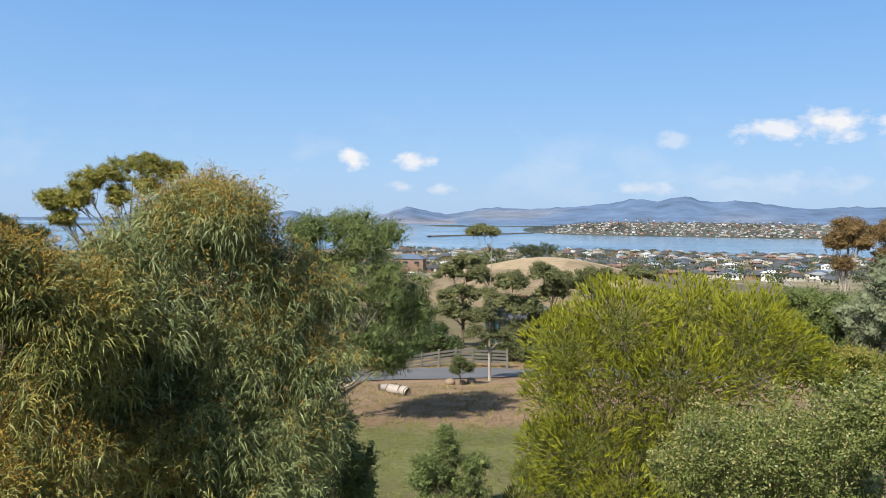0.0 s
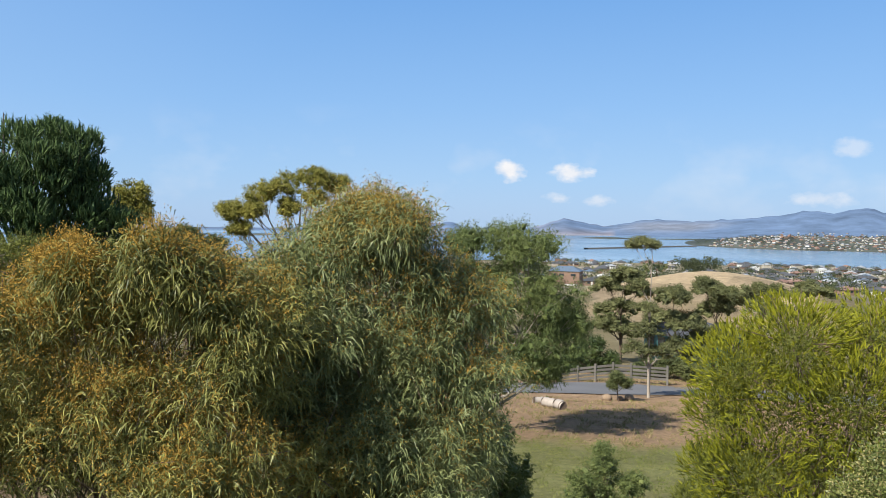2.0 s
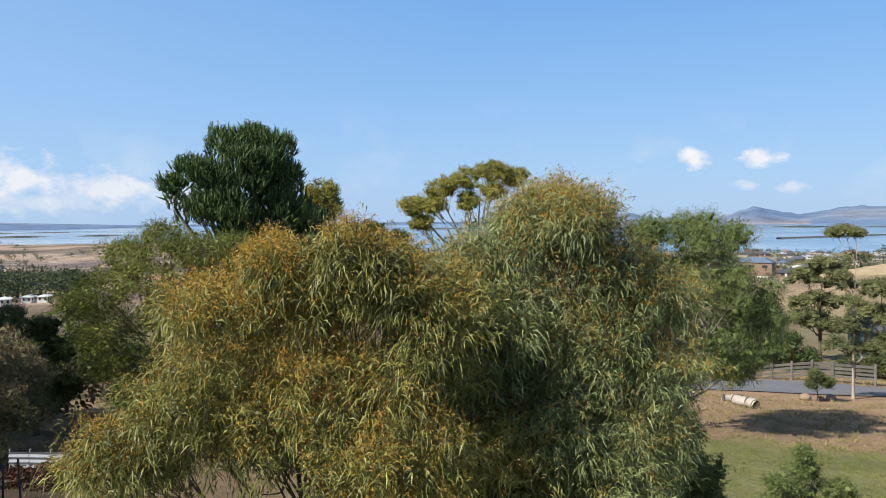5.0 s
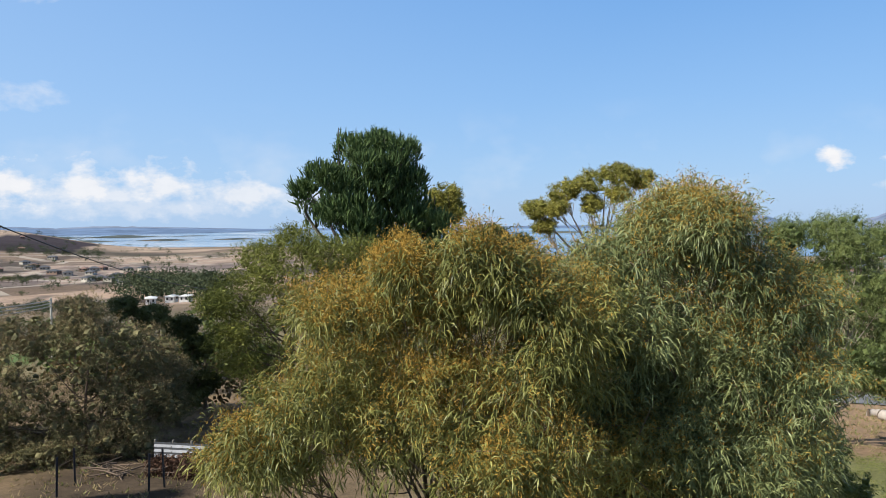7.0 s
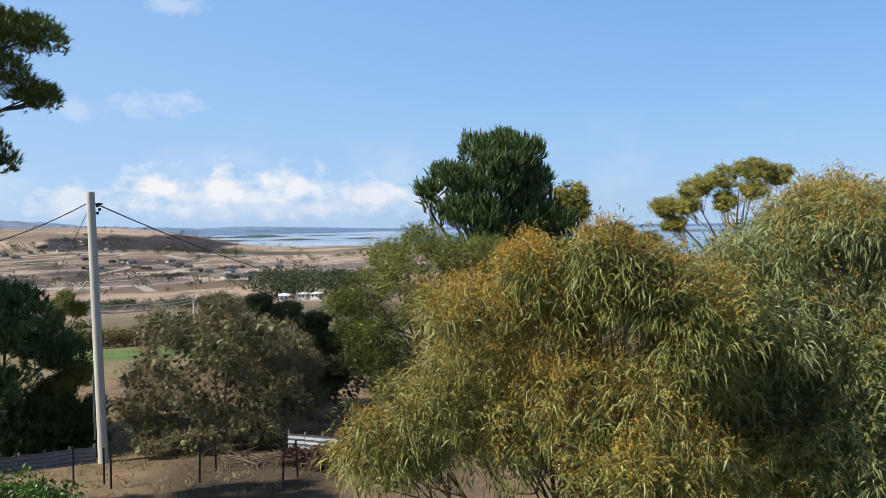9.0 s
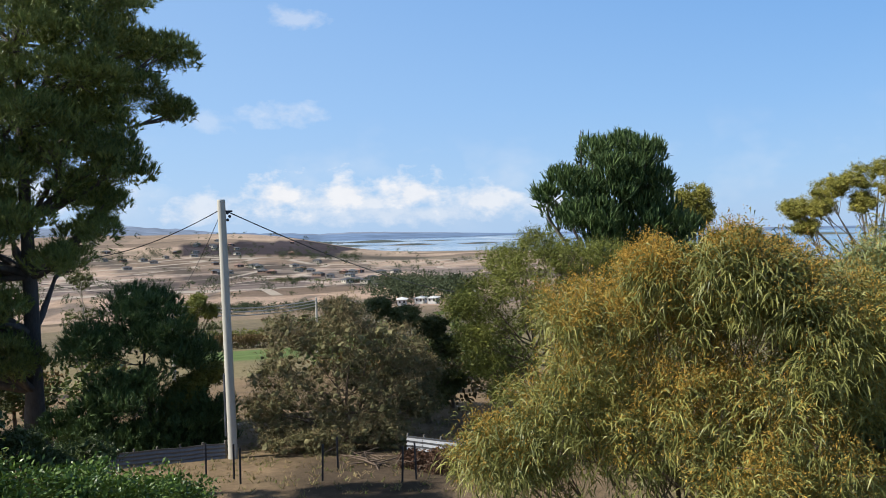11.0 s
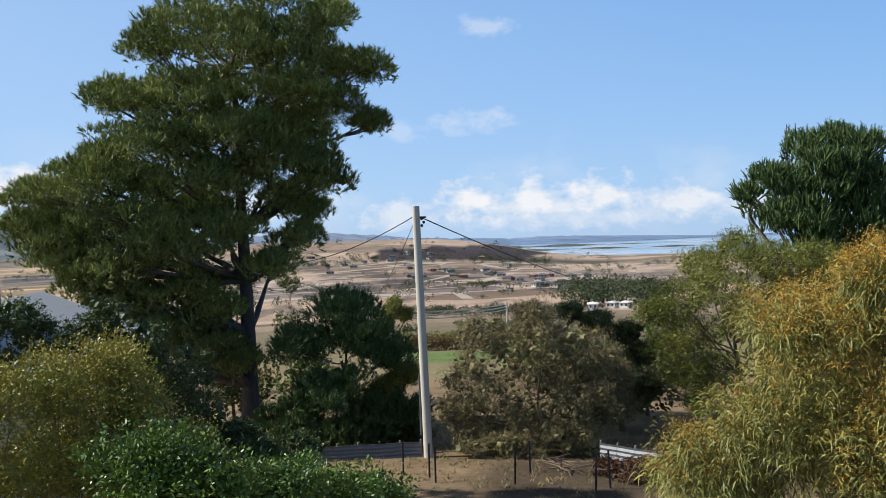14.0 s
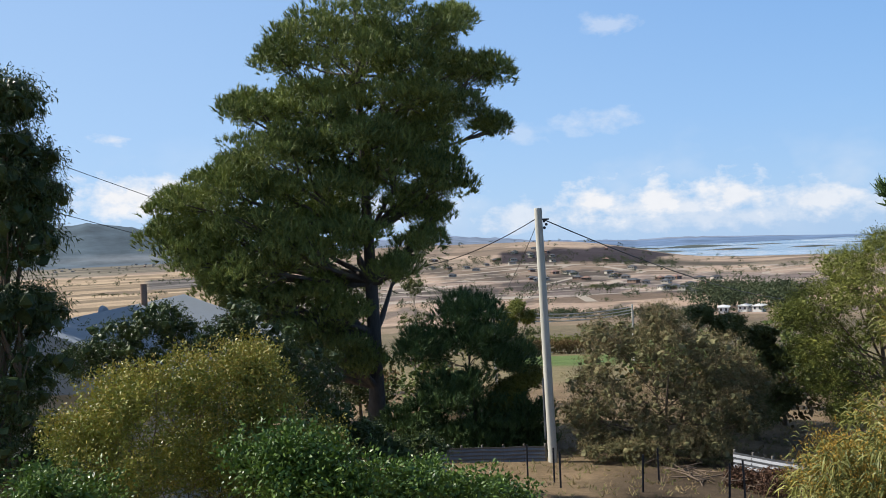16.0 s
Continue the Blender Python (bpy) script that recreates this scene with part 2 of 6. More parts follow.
L_ACACIA = leaf_material("acacia_leaf", (0.034, 0.056, 0.022), (0.25, 0.275, 0.108), 0.45, 0.1, 0.8, 0.22)
L_ACACIA_OLD = leaf_material("acacia_gold_leaf", (0.045, 0.058, 0.017), (0.29, 0.28, 0.08), 0.45, 0.1, 0.8, 0.22)
L_GOLD = leaf_material("acacia_buds", (0.20, 0.12, 0.024), (0.41, 0.255, 0.05), 0.7, 0.1, 0.9)
L_BRUSH = leaf_material("bottlebrush_leaf", (0.085, 0.10, 0.008), (0.25, 0.25, 0.018), 0.5, 0.13, 0.7)
L_BRUSH_OLD = leaf_material("bottlebrush_old_leaf", (0.045, 0.06, 0.013), (0.15, 0.16, 0.03), 0.6, 0.13, 0.8)
L_SHRUB = leaf_material("shrub_leaf", (0.045, 0.068, 0.018), (0.165, 0.185, 0.05), 0.42, 0.13, 1.2, 0.25)
L_GOLDEN = leaf_material("golden_shrub_leaf", (0.055, 0.075, 0.014), (0.28, 0.275, 0.05), 0.42, 0.13, 1.2, 0.25)
L_SHRUB_TIP = leaf_material("shrub_tip", (0.16, 0.12, 0.03), (0.33, 0.27, 0.06), 0.55, 0.13, 1.2)
L_FRONT_TIP = leaf_material("pale_tip", (0.18, 0.165, 0.065), (0.31, 0.275, 0.12), 0.55, 0.13, 1.2)
L_BRIGHT = leaf_material("glossy_leaf", (0.028, 0.065, 0.014), (0.12, 0.185, 0.032), 0.4, 0.13, 1.5, 0.3)
L_GUM = leaf_material("gum_leaf", (0.045, 0.07, 0.024), (0.165, 0.19, 0.062), 0.5, 0.13, 0.4)
L_EUC = leaf_material("euc_leaf", (0.09, 0.10, 0.024), (0.29, 0.26, 0.055), 0.5, 0.13, 0.5)
L_OLIVE = leaf_material("olive_leaf", (0.036, 0.05, 0.02), (0.13, 0.14, 0.05), 0.6, 0.13, 0.4)
L_SHEOAK = leaf_material("sheoak_leaf", (0.05, 0.06, 0.026), (0.165, 0.17, 0.07), 0.6, 0.13, 0.4)
L_PINE = leaf_material("pine_needles", (0.04, 0.072, 0.027), (0.26, 0.295, 0.08), 0.5, 0.12, 0.35)
L_PINE_BLUE = leaf_material("dark_pine_needles", (0.022, 0.05, 0.02), (0.105, 0.155, 0.052), 0.5, 0.12, 0.4)
L_WATTLE = leaf_material("wattle_leaf", (0.055, 0.072, 0.018), (0.195, 0.20, 0.042), 0.55, 0.13, 0.5)
L_BROWN = leaf_material("brown_leaf", (0.12, 0.092, 0.046), (0.27, 0.21, 0.11), 0.65, 0.1, 0.5)
L_BROWN_OLD = leaf_material("dull_leaf", (0.06, 0.064, 0.03), (0.2, 0.18, 0.085), 0.65, 0.1, 0.5)
L_SILVER = leaf_material("silver_leaf", (0.075, 0.095, 0.05), (0.22, 0.24, 0.145), 0.5, 0.13, 0.7)
L_DARK = leaf_material("dark_leaf", (0.018, 0.034, 0.012), (0.075, 0.10, 0.03), 0.4, 0.13, 0.8, 0.2)
L_RUST = leaf_material("rusty_leaf", (0.08, 0.055, 0.025), (0.18, 0.12, 0.05), 0.6, 0.13, 0.5)
L_FAR = leaf_material("far_leaf", (0.028, 0.044, 0.024), (0.072, 0.084, 0.04), 0.7, 0.1, 0.05)


# ---- geometry helpers ----
def pol(az, d, z=0.0):
    return Vector((-math.sin(radians(az)) * d, math.cos(radians(az)) * d, z))


def link_mesh(name, me, mats, parent=None, label=""):
    ob = new(name, me)
    for m in mats if isinstance(mats, (list, tuple)) else [mats]:
        me.materials.append(m)
    if parent:
        ob.parent = parent
    if label:
        ob["label"] = label
    return ob


def part(name, bm, mat, parent=None, label="", smooth=False):
    me = bpy.data.meshes.new(name)
    bm.normal_update()
    bm.to_mesh(me)
    bm.free()
    if smooth:
        me.polygons.foreach_set("use_smooth", [True] * len(me.polygons))
    return link_mesh(name, me, mat, parent, label)


def array_mesh(name, verts, faces, index=None, smooth=False):
    """A mesh from arrays; faces is an (n, k) array of vertex numbers."""
    me = bpy.data.meshes.new(name)
    n, k = faces.shape
    me.vertices.add(len(verts))
    me.vertices.foreach_set("co", np.ascontiguousarray(verts, dtype=np.float32).ravel())
    me.loops.add(n * k)
    me.loops.foreach_set("vertex_index", np.ascontiguousarray(faces, dtype=np.int32).ravel())
    me.polygons.add(n)
    me.polygons.foreach_set("loop_start", np.arange(0, n * k, k, dtype=np.int32))
    me.polygons.foreach_set("loop_total", np.full(n, k, dtype=np.int32))
    if index is not None:
        me.polygons.foreach_set("material_index", index.astype(np.int32))
    me.polygons.foreach_set("use_smooth", np.full(n, smooth, dtype=bool))
    me.update(calc_edges=True)
    return me


def box(bm, size, at=(0, 0, 0), rz=0.0, bevel=0.0):
    r = bmesh.ops.create_cube(bm, size=1, matrix=pose(*at, 0, 0, rz) @ Matrix.Diagonal((*size, 1)))
    if bevel:
        bmesh.ops.bevel(bm, geom=list({e for v in r["verts"] for e in v.link_edges}), offset=bevel, segments=1, affect="EDGES")
    return bm


def tubes(paths, sides=7):
    """Tapered tubes; paths: lists of (point, radius)."""
    V, F, n0 = [], [], 0
    for path in paths:
        pts = np.array([p for p, _ in path], dtype=float)
        rad = [r for _, r in path]
        tan = np.gradient(pts, axis=0)
        tan /= np.linalg.norm(tan, axis=1)[:, None] + 1e-9
        ref = np.array([0.31, 0.95, 0.05]) if abs(tan[0][2]) > 0.5 else np.array([0, 0, 1.0])
        for i in range(len(pts)):
            a = np.cross(tan[i], ref)
            a /= np.linalg.norm(a) + 1e-9
            b = np.cross(tan[i], a)
            for k in range(sides):
                th = 2 * math.pi * k / sides
                V.append(pts[i] + rad[i] * (math.cos(th) * a + math.sin(th) * b))
        for i in range(len(pts) - 1):
            for k in range(sides):
                q = n0 + i * sides
                F.append((q + k, q + (k + 1) % sides, q + sides + (k + 1) % sides, q + sides + k))
        n0 += len(pts) * sides
    return np.array(V), np.array(F)


def unit(v):
    return v / (np.linalg.norm(v, axis=-1, keepdims=True) + 1e-9)


def leaf_arrays(rng, lobes, n, L, W, per, spray, out, up, droop, spread, squash, inner, bend, tip, low, hang=0.0, tip_len=1.0, blade=False, tip_up=0.0, fan=0.0):
    """Leaves in sprays over the shells of overlapping lobes (x, y, z, r); gives vertices, quads and a flag for tips."""
    c, r = lobes[:, :3], lobes[:, 3]
    ns = max(8, n // per)
    m = ns * 3
    idx = rng.choice(len(r), m, p=r ** 2 / np.sum(r ** 2))
    dr = unit(rng.normal(size=(m, 3)))
    flip = (dr[:, 2] < -0.15) & (rng.random(m) < low)
    dr[flip, 2] *= -1
    lump = 1 + 0.13 * np.sin(4.1 * dr[:, 0] + idx * 1.7) * np.sin(3.7 * dr[:, 1] + idx) + 0.12 * np.sin(6.3 * dr[:, 2] + 2.3 * idx + 3 * dr[:, 0])
    fac = (1 - 0.42 * rng.random(m) ** 1.8 + 0.10 * rng.normal(size=m) * (rng.random(m) < 0.4)) * lump
    deep = rng.random(m) < inner
    fac[deep] *= rng.uniform(0.3, 0.8, deep.sum())
    pos = c[idx] + dr * (r[idx] * fac)[:, None] * np.array([1, 1, squash])
    if m * len(r) < 8e6:
        q = np.linalg.norm((pos[:, None, :] - c[None]) / (r[None, :, None] * np.array([1, 1, squash])), axis=2)
        q[np.arange(m), idx] = 9
        keep = (q.min(axis=1) > 0.72) | (rng.random(m) < 0.16) | deep
    else:
        keep = np.ones(m, dtype=bool)
    sel = np.flatnonzero(keep)[:ns]
    pos, dr, idx, deep = pos[sel], dr[sel], idx[sel], deep[sel]
    ns = len(sel)
    axis = unit(out * dr + np.array([0, 0, up]) + 0.45 * rng.normal(size=(ns, 3)))
    top_z = np.clip((pos[:, 2] - c[:, 2].min()) / (np.ptp(c[:, 2]) + 1e-6), 0, 1)
    tip_share = tip * (0.5 + 0.6 * top_z ** 1.3) * np.clip(0.3 + 0.8 * dr[:, 2] + 0.35 * np.sin(2.3 * pos[:, 0] + 1.9 * pos[:, 2]), 0, 1)
    rep = np.repeat(np.arange(ns), per)
    s = rng.uniform(-0.5 + 0.75 * fan, 0.5, len(rep))
    big = np.where(deep[rep], 1.25, 1.0)
    base = pos[rep] + axis[rep] * (s * spray)[:, None] + rng.normal(size=(len(rep), 3)) * spray * 0.16
    base[:, 2] -= hang * np.clip(s, 0, 1) * spray
    flag = rng.random(len(rep)) < tip_share[rep]
    d = unit(axis[rep] + spread * rng.normal(size=(len(rep), 3)) + np.where(flag, tip_up, -droop)[:, None] * np.array([0, 0, 1.0]))
    ln = L * rng.uniform(0.55, 1.2, len(rep)) * big * np.where(flag, tip_len, 1.0)
    w = W * rng.uniform(0.7, 1.25, len(rep)) * big * np.where(flag & (tip_len < 1), 0.36, 0.5)
    side = unit(np.cross(d, rng.normal(size=(len(rep), 3))))
    mid = base + d * (ln * 0.5)[:, None]
    tipp = base + d * ln[:, None] - np.array([0, 0, 1.0]) * (ln * np.where(flag, 0.0, bend))[:, None]
    if blade:
        V = np.stack([base + side * w[:, None], tipp, base - side * w[:, None]], axis=1).reshape(-1, 3)
        F = np.arange(len(rep) * 3).reshape(-1, 3)
    else:
        V = np.stack([base, mid + side * w[:, None], tipp, mid - side * w[:, None]], axis=1).reshape(-1, 3)
        F = np.arange(len(rep) * 4).reshape(-1, 4)
    return V, F, flag.astype(np.int32), pos, axis, tip_share


def cut(F, *rest):
    """Quads as pairs of triangles, with what goes with each."""
    if F.shape[1] == 3:
        return (F, *rest)
    return (np.concatenate([F[:, [0, 1, 3]], F[:, [1, 2, 3]]]), *(np.concatenate([r, r]) for r in rest))


def ball(level):
    bm = bmesh.new()
    bmesh.ops.create_icosphere(bm, subdivisions=level, radius=1.0)
    bm.verts.ensure_lookup_table()
    V = np.array([v.co[:] for v in bm.verts])
    F = np.array([[v.index for v in f.verts] for f in bm.faces])
    bm.free()
    return V, F


def clump_cores(rng, knobs, k, squash, rough=0.3, level=2):
    """The close-packed inner leaves of each clump: a ragged faceted mass."""
    Vb, Fb = ball(level)
    n = len(knobs)
    size = (knobs[:, 3] * k)[:, None] * (1 + rough * rng.normal(size=(n, len(Vb)))).clip(0.3, 1.6)
    V = knobs[:, None, :3] + Vb[None] * size[:, :, None] * np.array([1, 1, squash])
    F = Fb[None] + (np.arange(n) * len(Vb))[:, None, None]
    return V.reshape(-1, 3), F.reshape(-1, 3)


def filler(rng, lobes, count, squash, size, width):
    """Old foliage and twigs in the heart of each lobe."""
    o = np.repeat(lobes, count, axis=0)
    m = len(o)
    at = o[:, :3] + unit(rng.normal(size=(m, 3))) * (o[:, 3] * 0.55 * rng.random(m) ** 0.4)[:, None] * np.array([1, 1, squash])
    d1 = unit(rng.normal(size=(m, 3)))
    d2 = unit(np.cross(d1, rng.normal(size=(m, 3)))) * (width * rng.uniform(0.6, 1.4, m))[:, None]
    d1 = d1 * (size * rng.uniform(0.6, 1.4, m))[:, None]
    return np.stack([at - d1 * 0.5 - d2, at + d1 * 0.5, at - d1 * 0.5 + d2], axis=1).reshape(-1, 3), np.arange(3 * m).reshape(-1, 3)


def shoot_mesh(rng, pos, ax, ln, rad, needles, nlen, nw):
    """Leafy shoots: a tapering packed stem of needles with loose needle points standing off it."""
    n = len(pos)
    a = unit(np.cross(ax, rng.normal(size=(n, 3))))
    b = np.cross(ax, a)
    ring = []
    for s, w in ((0.0, 0.5), (0.4, 1.0), (1.0, 0.15)):
        for k in range(3):
            th = 2 * math.pi / 3 * k + 0.9 * s
            jit = rng.uniform(0.65, 1.3, (n, 1))
            ring.append(pos + ax * (ln * s)[:, None] + (a * math.cos(th) + b * math.sin(th)) * (rad * w)[:, None] * jit)
    V = np.stack(ring, axis=1).reshape(-1, 3)
    one = [(3 * i + k, 3 * i + (k + 1) % 3, 3 * i + 3 + (k + 1) % 3) for i in range(2) for k in range(3)]
    one += [(3 * i + k, 3 * i + 3 + (k + 1) % 3, 3 * i + 3 + k) for i in range(2) for k in range(3)]
    F = (np.array(one)[None] + (np.arange(n) * 9)[:, None, None]).reshape(-1, 3)
    rep = np.repeat(np.arange(n), needles)
    m = len(rep)
    s = rng.uniform(0.05, 1.0, m)
    th = rng.uniform(0, 2 * math.pi, m)
    radial = a[rep] * np.cos(th)[:, None] + b[rep] * np.sin(th)[:, None]
    base = pos[rep] + ax[rep] * (ln[rep] * s)[:, None] + radial * (rad[rep] * 0.4)[:, None]
    d = unit(ax[rep] * rng.uniform(0.5, 1.3, m)[:, None] + radial * 0.8)
    side = unit(np.cross(d, rng.normal(size=(m, 3)))) * (nw * rng.uniform(0.6, 1.3, m))[:, None]
    tip = base + d * (nlen * rng.uniform(0.6, 1.25, m))[:, None]
    N = np.stack([base - side, tip, base + side], axis=1).reshape(-1, 3)
    return np.concatenate([V, N]), np.concatenate([F, np.arange(3 * m).reshape(-1, 3) + len(V)])


def shoot_seats(rng, lobes, per_area, squash, up, low):
    """Where shoots stand on the outer shells of overlapping lobes, and which way they point."""
    c, r = lobes[:, :3], lobes[:, 3]
    count = np.maximum(3, (per_area * 12.57 * r ** 2).astype(int))
    idx = np.repeat(np.arange(len(r)), count)
    m = len(idx)
    dr = unit(rng.normal(size=(m, 3)))
    flip = (dr[:, 2] < -0.1) & (rng.random(m) < low)
    dr[flip, 2] *= -1
    lump = 1 + 0.12 * np.sin(4.1 * dr[:, 0] + idx * 1.7) * np.sin(3.7 * dr[:, 1] + idx) + 0.1 * np.sin(6.3 * dr[:, 2] + 2.3 * idx)
    p = c[idx] + dr * (r[idx] * lump * (1 - 0.4 * rng.random(m) ** 1.7))[:, None] * np.array([1, 1, squash])
    keep = np.ones(m, dtype=bool)
    for k in range(0, m, 20000):
        q = np.linalg.norm((p[k:k + 20000, None] - c[None]) / (r[None, :, None] * np.array([1, 1, squash])), axis=2)
        q[np.arange(len(q)), idx[k:k + 20000]] = 9
        keep[k:k + 20000] = (q.min(axis=1) > 0.74) | (rng.random(len(q)) < 0.1)
    ax = unit(dr * 0.8 + np.array([0, 0, up]) + 0.28 * rng.normal(size=(m, 3)))
    return p[keep], ax[keep]


def bud_dots(rng, pos, axis, per, spray, size):
    """Flower buds: small dots set along the ends of shoots."""
    rep = np.repeat(np.arange(len(pos)), per)
    m = len(rep)
    at = pos[rep] + axis[rep] * (rng.uniform(-0.1, 0.9, m) * spray)[:, None] + rng.normal(size=(m, 3)) * spray * 0.13
    d1 = unit(rng.normal(size=(m, 3))) * (size * rng.uniform(0.6, 1.4, m))[:, None]
    d2 = unit(np.cross(d1, rng.normal(size=(m, 3)))) * (size * 0.55)
    return np.stack([at - d2, at + d1, at + d2], axis=1).reshape(-1, 3)


def ground_z(x, y):
    return float(height(np.array([x]), np.array([y]))[0])


FORMS = dict(
    acacia=dict(tip_len=0.5, tip_up=0.3, L=0.108, W=0.0112, per=10, spray=0.17, out=0.85, up=0.3, droop=0.18, spread=0.66, squash=1.0, inner=0.05, bend=0.42, low=0.3, fan=0.1),
    shrub=dict(L=0.055, W=0.022, per=9, spray=0.16, out=0.8, up=0.35, droop=0.1, spread=0.75, squash=1.0, inner=0.03, bend=0.1, low=0.5),
    gum=dict(blade=True, L=0.17, W=0.045, per=9, spray=0.5, out=0.55, up=-0.05, droop=0.7, spread=0.6, squash=0.95, inner=0.03, bend=0.25, low=0.4),
    open=dict(blade=True, L=0.12, W=0.055, per=9, spray=0.3, out=0.7, up=0.35, droop=0.1, spread=0.75, squash=0.75, inner=0.02, bend=0.1, low=0.6),
    fine=dict(blade=True, L=0.07, W=0.026, per=10, spray=0.2, out=0.7, up=0.5, droop=0.0, spread=0.75, squash=0.9, inner=0.03, bend=0.0, low=0.4),
    dense=dict(blade=True, L=0.11, W=0.045, per=9, spray=0.24, out=0.8, up=0.2, droop=0.15, spread=0.8, squash=0.95, inner=0.03, bend=0.1, low=0.4))


def tree(name, spec, form, n, leaves, label, category, seed, bark=None, trunk=0.12, tip=0.0, depth=0.55, lean=0.0, twigs=0, trunk_u=None, height_top=None, scale=1.0, forks=1, sub=7, flat=0.0, knob=1.0, fat=1.0, tuft=0.0, more=None, skirt=None, spires=(), pads=False, heart=0.5, fill=0, shoot=None, buds=None, plumes=()):
    """One tree or shrub: a root at the ground, a trunk with limbs into each lobe, and a crown of leaves."""
    rng = np.random.default_rng(seed)
    az, d = spec["az"], spec["d"]
    a = radians(az)
    right, ahead = np.array([math.cos(a), math.sin(a), 0]), np.array([-math.sin(a), math.cos(a), 0])
    lb = np.array(spec["lobes"])
    half = np.abs(lb[:, 0]).max() + lb[:, 2].mean()
    rows = []
    for u, z, r in lb:
        room = math.sqrt(max(0.05, 1 - (u / half) ** 2)) * half * depth
        for w, k in ((-room * rng.uniform(0.25, 0.8), 1.0), (room * rng.uniform(0.3, 0.9), 0.92)):
            p = (right * u + ahead * d + np.array([0, 0, z])) * (1 + w / d)
            rows.append((*p, r * k * fat))
    if more:
        b_ = radians(more["az"])
        for u, z, r in more["lobes"]:
            p = np.array([math.cos(b_) * u - math.sin(b_) * more["d"], math.sin(b_) * u + math.cos(b_) * more["d"], z])
            for w in (-1.6, 1.4):
                rows.append((*(p * (1 + w / d)), r * fat))
    if skirt:                     # lower foliage, down to the given height
        low_z = lb[:, 1].min()
        for k in range(skirt[1]):
            th, rad_ = 2.4 * k, half * 0.78 * math.sqrt((k + 0.5) / skirt[1])
            p = right * (rad_ * math.cos(th) + lb[:, 0].mean()) + ahead * (d + rad_ * math.sin(th) * depth * 1.3)
            p[2] = low_z + (skirt[0] - low_z) * ((k * 0.618) % 1.0)
            rows.append((*p, lb[:, 2].mean() * rng.uniform(0.85, 1.2)))
    lobes = np.array(rows)
    tu = float(np.mean(lb[:, 0])) if trunk_u is None else trunk_u
    foot = right * tu + ahead * d
    foot[2] = ground_z(foot[0], foot[1]) - 0.05
    root = new(name)
    root.location = foot
    tagged(root, label, category)
    # wood
    zmax, zmin = lobes[:, 2].max(), lobes[:, 2].min()
    if height_top is None:
        high = lobes[lobes[:, 2] > zmin + 0.45 * (zmax - zmin)]
        mean = high[:, :3].mean(axis=0)
        top = np.array([*mean[:2], zmin + 0.72 * (zmax - zmin)])
    else:
        top = np.array([*(foot[:2] + right[:2] * lean), height_top])
    nseg = 9
    stems = []
    for f in range(forks):
        off = (right * math.cos(f * 2.4) + ahead * math.sin(f * 2.4)) * (0.0 if forks == 1 else trunk * 1.6)
        path = []
        for i in range(nseg + 1):
            s = i / nseg
            p = foot * (1 - s) + (top + off * 2.5) * s
            p = p + right * math.sin(3.1 * s + seed + f) * trunk * 0.8 + ahead * math.cos(2.7 * s + seed) * trunk * 0.6 + off * min(1, s * 3) * 0.3
            path.append((p - foot, trunk * (1.25 if i == 0 else 1) * (1 - 0.85 * s) / math.sqrt(forks)))
        stems.append(path)
    paths = list(stems)
    for j, (x, y, z, r) in enumerate(lobes):
        stem = stems[j % forks]
        hz = foot[2] + (z - foot[2]) * rng.uniform(0.5, 0.8)
        if flat:
            hz = z - flat * math.hypot(x - foot[0], y - foot[1])
        s = min(0.92, max(0.15, (hz - foot[2]) / (top[2] - foot[2] + 1e-6)))
        i = int(s * nseg)
        p0, r0 = stem[i]
        p1 = np.array([x, y, z]) - foot
        b0 = r0 * 0.55
        limb = []
        for k in range(5):
            q = k / 4
            p = p0 * (1 - q) + p1 * q
            p = p + np.array([0, 0, -0.12 * r * math.sin(math.pi * q)]) + rng.normal(size=3) * 0.05 * r * (0 < k)
            limb.append((p, b0 * (1 - 0.75 * q)))
        paths.append(limb)
        for _ in range(3):
            e = p1 + unit(rng.normal(size=3)) * r * (0.5 if pads else 0.8)
            paths.append([(limb[3][0], b0 * 0.4), ((limb[3][0] + e) / 2 + rng.normal(size=3) * 0.06 * r, b0 * 0.3), (e, b0 * 0.12)])
    prm = {} if shoot else dict(FORMS[form])
    for key in ("L", "W", "spray"):
        if key in prm:
            prm[key] *= scale
    clumps, leaders = lobes, []
    for u, zt, zb, hw in spires:              # leaders clad in upturned shoots
        c0 = right * u + ahead * (d + rng.uniform(-1.0, 1.0))
        count = int(math.pi * hw * (zt - zb) * 15)
        for k in range(count):
            s_ = math.sqrt((k + 0.5) / count)
            w_ = hw * s_ ** 0.9 * (0.8 + 0.2 * math.cos(s_ * (zt - zb) * 7.0)) * rng.uniform(0.7, 1.05)
            th = 2.4 * k + rng.uniform(-0.3, 0.3)
            o_ = right * math.cos(th) + ahead * math.sin(th)
            p = c0 + o_ * w_
            leaders.append((p[0], p[1], zt - 0.4 - s_ * (zt - 0.4 - zb), *(o_[:2] * 0.45 * s_ ** 0.5), 1.0))
        foot_ = stems[0][4][0]
        paths.append([(foot_, trunk * 0.35), (c0 - foot + np.array([0, 0, zb]), trunk * 0.25), (c0 - foot + np.array([0, 0, (zb + zt) / 2]), trunk * 0.16), (c0 - foot + np.array([0, 0, zt - 0.15]), 0.015)])
